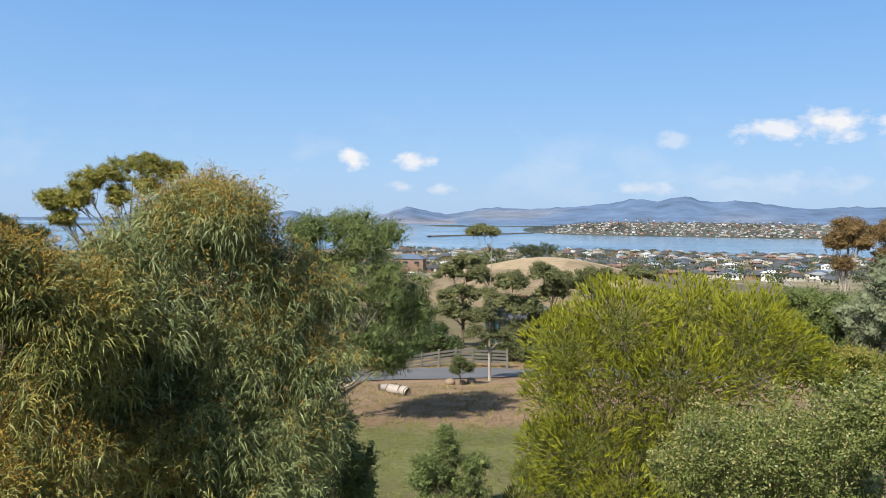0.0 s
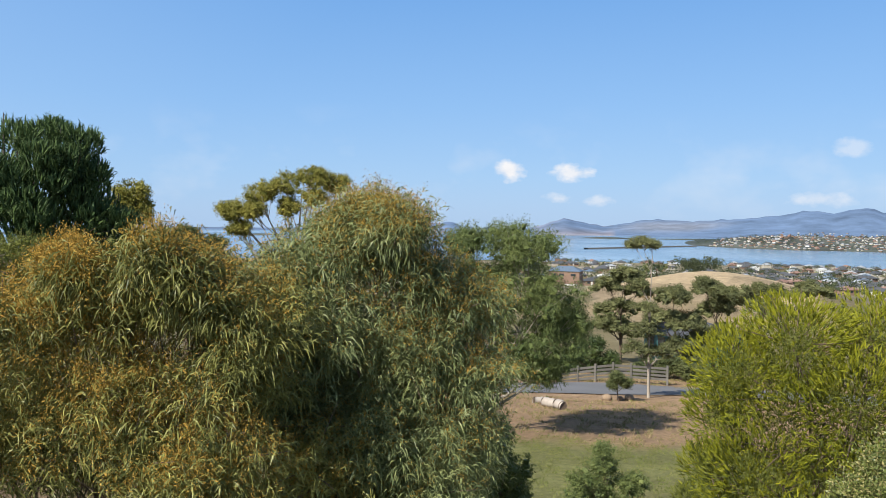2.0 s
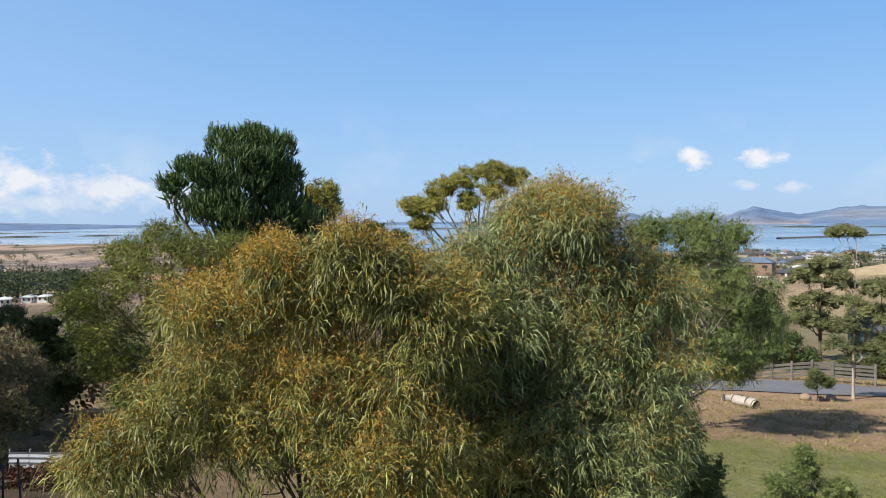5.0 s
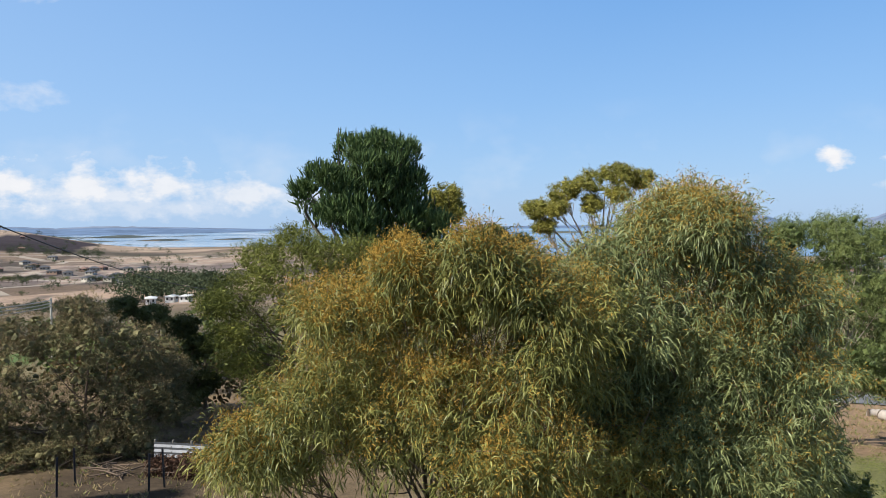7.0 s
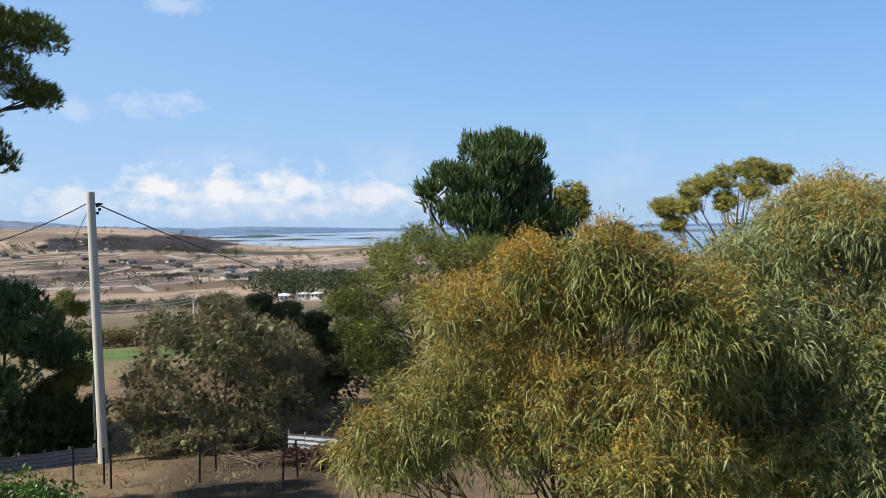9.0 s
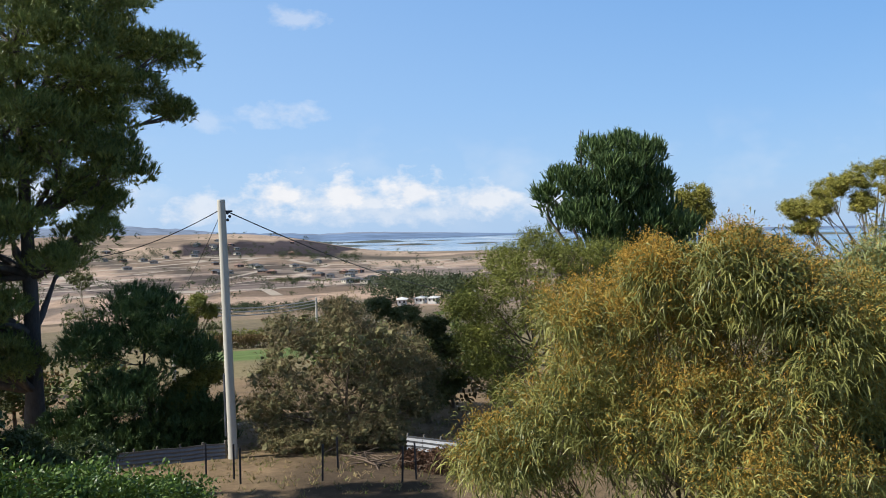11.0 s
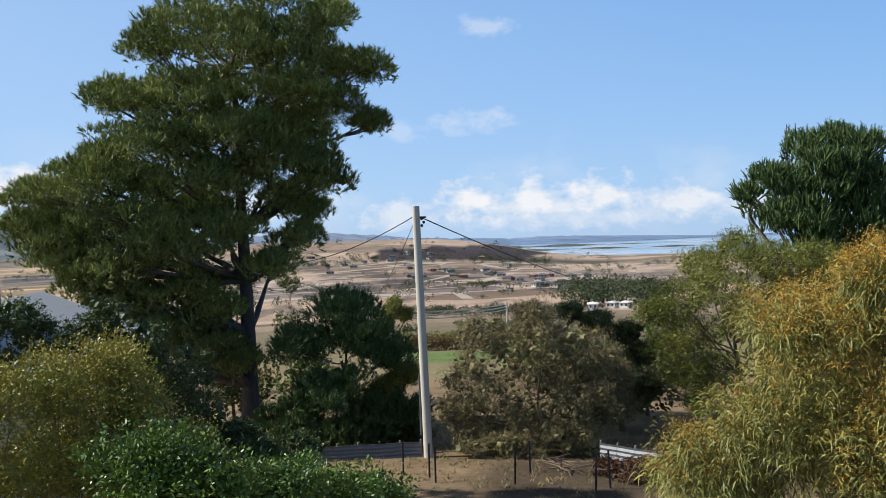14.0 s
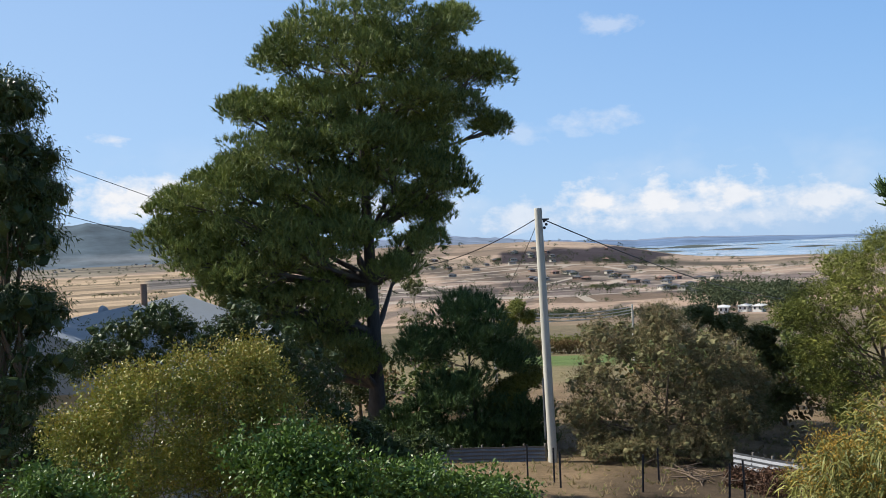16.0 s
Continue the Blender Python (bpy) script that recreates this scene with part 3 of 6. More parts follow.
    if sub:
        knobs = []
        for x, y, z, r in lobes:
            for v in unit(rng.normal(size=(sub, 3))):
                v[2] = v[2] * 0.85 + 0.1
                if pads:
                    v[2] = abs(v[2]) * 1.15 - 0.35
                q_ = rng.uniform(0.35, 1.0) ** 0.6
                knobs.append((x + v[0] * r * 0.58, y + v[1] * r * 0.58, z + v[2] * r * 0.58, r * knob * rng.uniform(0.36, 0.58)) if not tuft else
                             (x + v[0] * r * q_, y + v[1] * r * q_, z + v[2] * r * q_ * 0.8, tuft * rng.uniform(0.7, 1.25)))
        clumps = np.array(knobs, dtype=np.float32)
    if shoot:
        pos, axis = shoot_seats(rng, clumps, shoot["area"], shoot["squash"], shoot["up"], shoot["low"])
        if len(leaders):
            L_ = np.array(leaders)
            pos, axis = np.concatenate([pos, L_[:, :3]]), np.concatenate([axis, unit(L_[:, 3:])])
        ns = len(pos)
        V, F = shoot_mesh(rng, pos, axis, shoot["ln"] * rng.uniform(0.6, 1.3, ns), shoot["rad"] * rng.uniform(0.75, 1.25, ns), shoot["needles"], shoot["nlen"], shoot["nw"])
        tips = np.zeros(len(F), dtype=np.int32)
        if tip:                   # second leaf material, on more shoots towards the top
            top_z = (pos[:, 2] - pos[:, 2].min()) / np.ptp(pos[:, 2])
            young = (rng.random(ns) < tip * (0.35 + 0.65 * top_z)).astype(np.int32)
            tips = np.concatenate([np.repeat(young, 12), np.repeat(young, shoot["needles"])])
        C, Fc = clump_cores(rng, clumps, heart, shoot["squash"], 0.4, 1) if heart else filler(rng, lobes, fill, shoot["squash"], shoot["nlen"] * 1.6, shoot["nw"] * 1.5)
        F = np.concatenate([F, Fc + len(V)])
        V, tips = np.concatenate([V, C]), np.concatenate([tips, np.zeros(len(Fc), dtype=np.int32)])
    else:
        V, F, tips, pos, axis, share = leaf_arrays(rng, clumps, n, tip=tip, **prm)
        F, tips = cut(F, tips)
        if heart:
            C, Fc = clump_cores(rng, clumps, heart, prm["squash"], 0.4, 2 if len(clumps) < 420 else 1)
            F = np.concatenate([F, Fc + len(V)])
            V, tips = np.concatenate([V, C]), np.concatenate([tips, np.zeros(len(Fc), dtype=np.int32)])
        if fill:
            C, Fc = filler(rng, lobes, fill, 1.0, prm["L"], prm["W"] * 0.6)
            F = np.concatenate([F, Fc + len(V)])
            V, tips = np.concatenate([V, C]), np.concatenate([tips, np.zeros(len(Fc), dtype=np.int32)])
        if buds:
            pick = rng.random(len(pos)) < buds["share"] * np.clip(share / (share.mean() + 1e-6), 0, 3)
            bp, ba = pos[pick], unit(axis[pick] + np.array([0, 0, 0.35]))
            for u, zt, length in plumes:      # upright flowering shoots above the crown
                c0 = right * u + ahead * (d + rng.uniform(-0.3, 0.3))
                k_ = int(length / 0.02)
                s_ = np.sort(rng.random(k_))
                q_ = c0 + right * ((rng.normal(size=(k_, 1)) * 0.03 + 0.1 * u * (s_[:, None] - 1)) * (1.25 - s_[:, None])) + ahead * rng.normal(size=(k_, 1)) * 0.03
                q_[:, 2] = zt - length * (1 - s_)
                bp, ba = np.concatenate([bp, q_]), np.concatenate([ba, unit(np.array([0, 0, 1.0]) + 0.25 * rng.normal(size=(k_, 3)))])
                e_ = c0 - foot
                paths.append([(e_ + np.array([0, 0, zt - length * 1.5]), 0.008), (e_ + np.array([0, 0, zt - length * 0.5]), 0.005), (e_ + np.array([0, 0, zt]), 0.002)])
            B = bud_dots(rng, bp, ba, buds["per"], prm["spray"], buds["size"])
            F = np.concatenate([F, np.arange(len(B)).reshape(-1, 3) + len(V)])
            V, tips = np.concatenate([V, B]), np.concatenate([tips, np.ones(len(B) // 3, dtype=np.int32)])
    for k in range(twigs):
        e = pos[rng.integers(len(pos))] - foot
        c = lobes[np.argmin(np.linalg.norm(lobes[:, :3] - foot - e, axis=1)), :3] - foot
        paths.append([(c * 0.6 + e * 0.4, 0.008 * scale), (e * 1.0, 0.005 * scale), (e + (e - c) * 0.25, 0.002)])
    W_, Fw = tubes(paths, 6)
    wood = array_mesh("trunk", W_, Fw, smooth=True)
    link_mesh("trunk", wood, bark or BARK, root)
    crown = array_mesh("crown", V - foot, F, tips)
    link_mesh("crown", crown, leaves if isinstance(leaves, (list, tuple)) else [leaves], root)
    return root


# ---- ground and water ----
NEAR = [(0, -4.8), (65, -11.8)]
TOWN = NEAR + [(110, -15.5), (200, -21), (350, -32), (600, -42), (900, -50), (1200, -58), (1300, -61.5), (1600, -66), (6000, -66)]
PLAIN = NEAR + [(120, -17), (250, -28), (450, -42), (700, -48), (1200, -52), (1700, -56), (1950, -61.5), (2200, -66), (6000, -66)]
INLAND = NEAR + [(120, -17), (250, -28), (450, -42), (700, -48), (1200, -52), (2000, -51), (3000, -40), (3800, -25), (6000, -25)]
RIDGE = [(-60, 0.4), (-35, 0.5), (-28, 0.4), (-26.5, 0.45), (-24.3, 0.2), (-22.2, 0.45), (-19.8, 0.84), (-18, 0.6), (-16.3, 1.03), (-14.6, 0.6), (-13, 0.88), (-11.5, 0.55),
         (-10, 0.45), (-6.5, 0.15), (-3, 0.12), (-1, -0.25), (-0.3, -0.35), (1.2, -0.05), (2.5, 0.2), (3.8, -0.2), (5.5, -0.6), (9, -0.5), (10.5, -0.12),
         (12, -0.3), (14, -0.71), (30, -0.71), (44, -0.71), (50, -0.5), (54, -0.35), (57, -0.45), (60, -0.3), (63, -0.2), (66, 0.1), (71, 0.5), (75, 0.4),
         (79, 0.2), (84, 0.8), (88.4, 1.25), (91, 1.95), (93.2, 2.2), (96, 1.9)]


def wave(x, y, s, k=0.0):
    return np.sin(x / s + k) * np.cos(y / s * 0.83 + 1.7 * k) + 0.5 * np.sin(2.3 * x / s - 1.1 * y / s + k)


def height(x, y):
    d = np.hypot(x, y)
    az = np.degrees(np.arctan2(-x, y))
    def prof(p):
        return np.interp(d, [a for a, _ in p], [b for _, b in p])
    s1 = np.clip((az - 30) / 15, 0, 1)
    s2 = np.clip((az - 68) / 8, 0, 1) * np.clip((150 - az) / 20, 0, 1)
    z = prof(TOWN) * (1 - s1) + prof(PLAIN) * s1
    z = z * (1 - s2) + prof(INLAND) * s2
    def bump(a, dd, wa, wd, h):
        return h * np.exp(-((az - a) / wa) ** 2 - ((d - dd) / wd) ** 2)
    z = z + bump(-7.5, 345, 7.5, 90, 12.5) + 50 * np.exp(-((az - 68) / 12.5) ** 4 - ((d - 1750) / 470) ** 2)
    shore = np.clip((-5.0 - az) / 6, 0, 1)
    z = z + shore ** 0.7 * 32 * np.exp(-((d - 2650) / 430) ** 2) + shore * 12 * np.clip((d - 3000) / 500, 0, 1)
    def spit(a0, a1, dd, h):
        return h * (0.85 + 0.25 * np.sin(az * 1.3 + dd)) * np.clip((az - a0) / 7, 0, 1) ** 0.5 * np.clip((a1 - az) / 7, 0, 1) ** 0.5 * np.exp(-((d - dd) / 105) ** 4)
    z = np.where(z < -60, z + spit(-9, 9, 3150, 10.5) + spit(9, 47, 3050, 9.5) + spit(40, 64, 2600, 9.0) + spit(46, 66, 3200, 13.0), z)
    peak = np.interp(az, [a for a, _ in RIDGE], [b for _, b in RIDGE])
    peak = peak + (0.04 * np.sin(az * 3.1 + 1) * np.sin(az * 1.3) + 0.025 * np.sin(az * 7.7) + 0.02 * np.sin(az * 4.9 + 2)) * np.clip((peak + 0.68) * 2, 0, 1)
    rz = np.tan(np.radians(peak)) * 4600
    rise = np.clip((d - 3500) / 1100, 0, 1)
    rise = rise * rise * (3 - 2 * rise)
    z = np.where(d > 3500, np.maximum(z, z + (rz - z) * rise), z)
    far = np.clip((d - 80) / 300, 0, 1)
    z = z + far * 0.3 * wave(x, y, 70) + (7 * wave(x, y, 420, 1) + 3 * wave(x, y, 260, 3)) * np.clip((d - 3700) / 500, 0, 1) * np.clip((peak + 0.5) * 2, 0, 1) + 0.06 * wave(x, y, 3.1, 2) * np.clip((d - 6) / 20, 0, 1)
    return z


def cover(x, y, z):
    """What grows or lies on the ground: colours by place, haze blue on far hills."""
    d = np.hypot(x, y)
    az = np.degrees(np.arctan2(-x, y))
    jit = wave(x, y, 2.1) * 0.6 + wave(x, y, 0.8, 3) * 0.4
    col = np.empty((len(x), 3))
    col[:] = (0.32, 0.215, 0.13)
    def put(mask, c):
        m = np.clip(mask, 0, 1)[:, None]
        col[:] = col * (1 - m) + np.array(c) * m
    soft = wave(x, y, 5.3, 1) * 0.5 + wave(x, y, 1.7, 5) * 0.25
    garden = np.clip((-x - 0.62 * y - 1.0 + 2.2 * soft) / 5 + 0.5, 0, 1) * np.clip((y + 14 + 3 * soft) / 6, 0, 1)
    put(np.clip((31 + 1.2 * jit - d) / 2, 0, 1) * (1 - garden) * np.clip(0.9 + 0.35 * soft, 0, 1), (0.19, 0.19, 0.075))
    put(garden * np.clip((72 - d) / 8 + 0.4 * soft, 0, 1) * np.clip(0.85 + 0.3 * jit, 0, 1), (0.165, 0.12, 0.072))
    put(np.clip((d - 66) / 6, 0, 1), (0.20, 0.165, 0.09))
    put(np.clip((d - 92) / 3, 0, 1) * np.clip((118 - d) / 3, 0, 1) * (az > 58.5) * (az < 66.5), (0.12, 0.17, 0.055))
    # bands of paddock, new streets and stubble on the plain
    dj = d * (1 + 0.04 * wave(x, y, 140, 1)) * (1 + 0.004 * (az - 60))
    plain = (d > 130) & (az > 30) & (az < 125)
    bands = [(130, (0.17, 0.145, 0.085)), (300, (0.23, 0.18, 0.115)), (400, (0.33, 0.25, 0.17)), (600, (0.30, 0.225, 0.15)), (660, (0.145, 0.12, 0.10)),
             (900, (0.20, 0.16, 0.125)), (1010, (0.31, 0.24, 0.165)), (1200, (0.19, 0.16, 0.11)), (1330, (0.33, 0.26, 0.18)), (1900, (0.30, 0.235, 0.165)), (2700, (0.19, 0.17, 0.12))]
    for lim, c in bands:
        put((plain & (dj > lim)).astype(float), c)
    strip = np.sin(d / (26 + 0.012 * d) + 2.2 * np.sin(az * 0.42) + 1.3 * np.sin(az * 1.15 + d / 300))
    wide = wave(x, y, 150, 2) + 0.4 * np.sin(az * 1.7 + d / 120)
    put((plain & (d > 380) & (d < 1350) & (strip > 0.55) & (wide > -0.3)).astype(float) * 0.8, (0.135, 0.115, 0.09))
    put((plain & (d > 380) & (d < 1350) & (strip < -0.6) & (wide > -0.8)).astype(float) * 0.6, (0.40, 0.31, 0.22))
    put((plain & (d > 900) & (d < 1900) & (wave(x, y, 90, 7) > 0.75)).astype(float) * 0.6, (0.13, 0.12, 0.085))
    col[plain] *= np.array((0.88, 0.84, 0.9))
    put((plain & (az > 80) & (dj > 500) & (dj < 2600)).astype(float), (0.29, 0.215, 0.14))
    put((plain & (az > 83) & (az < 90) & (dj > 1500) & (dj < 2100)).astype(float), (0.12, 0.105, 0.095))
    put(((d > 1250) & (d < 1680) & (az > 53) & (az < 66) & (z > -43 + 2 * wave(x, y, 200)) & (z < -21 + 2 * wave(x, y, 170, 2))).astype(float), (0.04, 0.031, 0.034))
    # garden bed mulch, coloured darker to paint in the shade lying over it
    bed = np.clip(1.3 - ((az - 53.0) / 7.5) ** 2 - ((d - 25.0) / 5.5) ** 2 + 0.5 * soft, 0, 1)
    put(bed, (0.075, 0.055, 0.037))
    put(((d > 330) & (d < 1400) & (az < 30)).astype(float), (0.22, 0.19, 0.12))
    put(((d > 215) & (d < 365) & (az < 0.5 + jit) & (az > -14)).astype(float), (0.36, 0.275, 0.17))
    put(((d > 150) & (d < 230) & (az < 6) & (az > -30)).astype(float), (0.30, 0.23, 0.13))
    put(((d > 1900) & (d < 3300) & (az < 0)).astype(float), (0.10, 0.11, 0.095))
    put(((d > 2350) & (d < 3400) & (az > -9) & (az < 70) & (z > -61)).astype(float), (0.075, 0.09, 0.085))
    # far hills: the haze of distance is put into their base colour
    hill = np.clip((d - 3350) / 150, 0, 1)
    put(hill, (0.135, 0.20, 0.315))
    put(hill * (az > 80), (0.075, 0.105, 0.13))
    bare = hill * np.clip(wave(x, y, 430, 4) * 1.4 - 0.5, 0, 1) * np.clip((z + 62) / 30, 0, 1) * np.clip((20 - z) / 30, 0, 1)
    put(bare * 0.45, (0.32, 0.31, 0.31))
    put(hill * ((az > -1) & (az < 4.5)) * np.clip(0.6 + wave(x, y, 300, 2) * 0.5, 0, 1) * 0.8, (0.36, 0.31, 0.31))
    put(hill * ((az > 64) & (az < 76)) * 0.3, (0.3, 0.3, 0.3))
    col *= 0.8
    return col


def streets(x, y):
    """Where pale new streets and farm tracks run."""
    d, az = np.hypot(x, y), np.degrees(np.arctan2(-x, y))
    return (((d > 560) & (d < 1250) & (az > 45) & (az < 80)) | ((d > 420) & (d < 1200) & (az > -34) & (az < 5))).astype(float)


def make_ground():
    azs = np.concatenate([np.arange(-38, 108, 0.45), np.arange(108, 322, 6.0)])
    rs = np.concatenate([[0.0], 2.0 * 1.0365 ** np.arange(0, 219)])
    rs = rs[rs < 4960]
    rs = np.append(rs, 4985.0)
    A, R = np.meshgrid(np.radians(azs), rs)
    x, y = (-np.sin(A) * R).ravel(), (np.cos(A) * R).ravel()
    z = height(x, y)
    nc, nr = len(azs), len(rs)
    i, j = np.meshgrid(np.arange(nr - 1), np.arange(nc), indexing="ij")
    j2 = (j + 1) % nc
    F = np.stack([i * nc + j, (i + 1) * nc + j, (i + 1) * nc + j2, i * nc + j2], axis=-1).reshape(-1, 4)[:, ::-1]
    me = array_mesh("ground", np.stack([x, y, z], 1), F, smooth=True)
    at = me.attributes.new("cover", "FLOAT_COLOR", "POINT")
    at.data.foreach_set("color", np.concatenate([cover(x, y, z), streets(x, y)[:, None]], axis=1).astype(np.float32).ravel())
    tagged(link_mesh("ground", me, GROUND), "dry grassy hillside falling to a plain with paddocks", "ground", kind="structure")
    n = 180
    th = np.linspace(0, 2 * math.pi, n, endpoint=False)
    V = np.concatenate([np.stack([np.cos(th) * r, np.sin(th) * r, np.full(n, -60.0)], 1) for r in (1000, 4985)])
    k = np.arange(n)
    F = np.stack([k, n + k, n + (k + 1) % n, (k + 1) % n], 1)
    tagged(link_mesh("water", array_mesh("water", V, F), WATER), "calm pale blue bay water between low shores", "water", kind="structure")


make_ground()


def make_road():
    V, F = [], []
    n = 60
    for i in range(n + 1):
        s = i / n
        az = 24 - 46 * s
        d0 = 46.0 + 9 * s + 4 * s * s
        for k in range(5):
            p = pol(az, d0 + (k - 2) * 1.6)
            V.append((p.x, p.y, ground_z(p.x, p.y) + 0.05))
        if i:
            for k in range(4):
                q = (i - 1) * 5 + k
                F.append((q, q + 1, q + 6, q + 5))
    tagged(link_mesh("road", array_mesh("road", np.array(V), np.array(F)[:, ::-1], smooth=True), ASPHALT), "grey asphalt road below the lawn", "road", kind="structure")


make_road()


def make_causeway():
    """A low stone embankment across the bay with a road on top."""
    a, b = pol(0.95, 1850, -60), pol(-6.2, 2230, -60)
    v = (b - a).normalized()
    side = Vector((-v.y, v.x, 0))
    root = new("causeway")
    root.location = a
    tagged(root, "long low stone causeway across the bay", "causeway")
    n = 24
    for name, mat, prof in (("embankment", ROCK, ((-9, -2), (-5, 2.2), (5, 2.2), (9, -2))), ("deck", ASPHALT, ((-4.2, 2.21), (-4.2, 2.6), (4.2, 2.6), (4.2, 2.21)))):
        V, F = [], []
        for i in range(n + 1):
            c = (b - a) * (i / n)
            V += [tuple(c + side * o + Vector((0, 0, h))) for o, h in prof]
            if i:
                F += [(4 * i - 4 + k, 4 * i - 3 + k, 4 * i + 1 + k, 4 * i + k) for k in range(3)]
        link_mesh(name, array_mesh(name, np.array(V), np.array(F)), mat, root)


STONE = material("sandstone", (0.24, 0.176, 0.12), 0.9, 0.2, 0.3, 3, 20, 0.5)
ROCK = material("dark_rock", (0.08, 0.08, 0.076), 0.9, 0.2, 0.3, 0.2, 3, 0.5)
make_causeway()

# ---- trees ----
ACACIA_TALL = dict(az=15.8, d=8.5, lobes=[(-0.01, -0.31, 0.47), (-0.62, -0.45, 0.50), (0.48, -0.57, 0.50), (0.94, -0.92, 0.44), (-0.28, -1.15, 0.73), (0.59, -1.39, 0.67), (1.05, -1.67, 0.41), (-0.87, -1.26, 0.56), (0.30, -2.22, 0.70), (0.87, -2.32, 0.47), (-0.52, -2.15, 0.64), (-0.93, -2.09, 0.41), (-0.06, -0.01, 0.25), (-0.33, -0.16, 0.26), (0.23, -0.13, 0.23), (-0.92, -0.68, 0.35), (0.07, -1.69, 0.56), (-0.29, -1.74, 0.47), (0.30, -1.39, 0.47), (0.00, -2.34, 0.53)])
ACACIA_GOLDEN = dict(az=32.7, d=7.5, lobes=[(-0.98, -0.87, 0.39), (-0.39, -0.80, 0.39), (0.19, -0.75, 0.39), (0.73, -0.74, 0.39), (1.03, -1.11, 0.34), (-0.77, -1.37, 0.59), (-0.07, -1.42, 0.65), (0.62, -1.50, 0.54), (-1.13, -1.72, 0.54), (-0.55, -1.98, 0.62), (0.17, -2.14, 0.59), (0.77, -2.18, 0.44), (-1.40, -2.07, 0.54), (-1.72, -2.16, 0.41), (-0.39, -0.48, 0.13), (0.29, -0.40, 0.16), (0.49, -0.50, 0.17), (0.74, -0.56, 0.18), (1.21, -0.85, 0.31), (1.18, -1.47, 0.31)])
BOTTLEBRUSH = dict(az=-14.6, d=12, lobes=[(-1.18, -2.01, 0.62), (-0.47, -1.62, 0.66), (0.53, -1.49, 0.58), (1.28, -1.65, 0.62), (1.74, -1.85, 0.45), (-1.38, -2.68, 0.54), (-0.61, -2.65, 0.87), (0.33, -2.42, 0.79), (1.22, -2.28, 0.70), (-0.92, -3.49, 0.70), (-0.12, -3.43, 0.66), (2.06, -2.13, 0.37), (0.65, -3.20, 0.66), (-1.15, -4.09, 0.58), (-0.42, -4.12, 0.58), (-1.57, -3.44, 0.37)])
FRONT_SHRUB = dict(az=-24.1, d=7, lobes=[(-0.10, -1.84, 0.48), (0.38, -1.69, 0.43), (-0.56, -1.89, 0.39), (-0.84, -2.13, 0.31), (0.12, -2.17, 0.53), (0.55, -1.49, 0.29), (0.83, -1.71, 0.53), (-0.38, -2.29, 0.43)])
MID_SHRUB = dict(az=-0.5, d=17, lobes=[(-0.39, -5.36, 0.35), (-0.04, -4.99, 0.26), (0.22, -5.53, 0.42), (0.58, -5.38, 0.28), (-0.25, -5.87, 0.52), (0.44, -6.01, 0.52), (-0.05, -4.72, 0.14), (-0.51, -5.66, 0.28)])
CORNER_SHRUB = dict(az=7.7, d=12, lobes=[(0.04, -3.20, 0.35), (-0.21, -3.54, 0.48), (0.28, -3.71, 0.38), (0.04, -4.14, 0.60), (0.39, -4.14, 0.30), (-0.53, -3.95, 0.40)])
LOW_BUSH = dict(az=-7.8, d=15, lobes=[(-0.36, -4.89, 0.37), (0.00, -5.14, 0.41), (0.36, -4.91, 0.41)])
GUM = dict(az=5.5, d=31, lobes=[(-0.55, -0.93, 0.96), (0.33, -1.03, 1.03), (-2.08, -0.88, 0.68), (-0.08, -2.31, 1.18), (1.20, -3.06, 1.11), (1.80, -3.91, 0.81), (0.14, -4.13, 1.39), (-1.13, -3.16, 1.18), (1.21, -4.88, 1.11), (-0.07, -5.42, 0.81), (1.00, -5.64, 0.64), (-1.76, -2.31, 0.96)])
TALL_EUC = dict(az=22.1, d=50, lobes=[(-2.82, 0.41, 0.76), (-1.11, 1.35, 0.93), (0.33, 1.92, 0.93), (1.88, 2.42, 0.83), (3.28, 2.00, 0.76), (-1.63, 0.43, 0.69), (0.42, 0.65, 0.69), (1.97, 1.15, 0.62), (-2.32, -0.69, 0.55)])
SILVER_TREE = dict(az=-28.6, d=20, lobes=[(-0.32, -2.21, 0.66), (0.02, -2.92, 0.76), (0.42, -2.03, 0.96), (-0.40, -3.33, 0.55), (0.29, -1.32, 0.62)])
DARK_HEDGE = dict(az=-24.8, d=30, lobes=[(-0.53, -3.16, 0.79), (0.50, -3.38, 0.87), (-1.31, -3.49, 0.72), (0.01, -4.17, 0.93), (1.33, -3.32, 0.83)])
PINE_FAR = dict(az=36.4, d=38, lobes=[(-1.13, 2.96, 0.73), (0.12, 3.20, 0.84), (1.23, 2.80, 0.68), (-2.50, 1.75, 0.73), (-3.36, 1.09, 0.47), (-1.55, 1.27, 1.05), (0.23, 1.38, 1.26), (1.48, 1.49, 0.84), (-0.58, -0.30, 1.44), (1.77, -0.33, 1.05), (2.68, -0.60, 0.79), (0.97, -1.76, 1.31), (-2.14, 0.11, 0.89), (2.79, -1.91, 0.79), (-0.45, 2.25, 0.7), (0.6, 2.2, 0.75), (1.0, 0.5, 1.0), (-1.3, 0.2, 0.9)])
YELLOW_BEHIND = dict(az=31.7, d=46, lobes=[(0.07, 1.15, 0.76), (0.44, 0.14, 0.76), (-0.50, 0.37, 0.63)])
DARK_CROWN = dict(az=28.1, d=50, lobes=[(-0.29, -1.34, 1.03), (1.22, -1.70, 0.90), (-1.48, -1.50, 0.76), (0.55, -2.20, 1.03)])
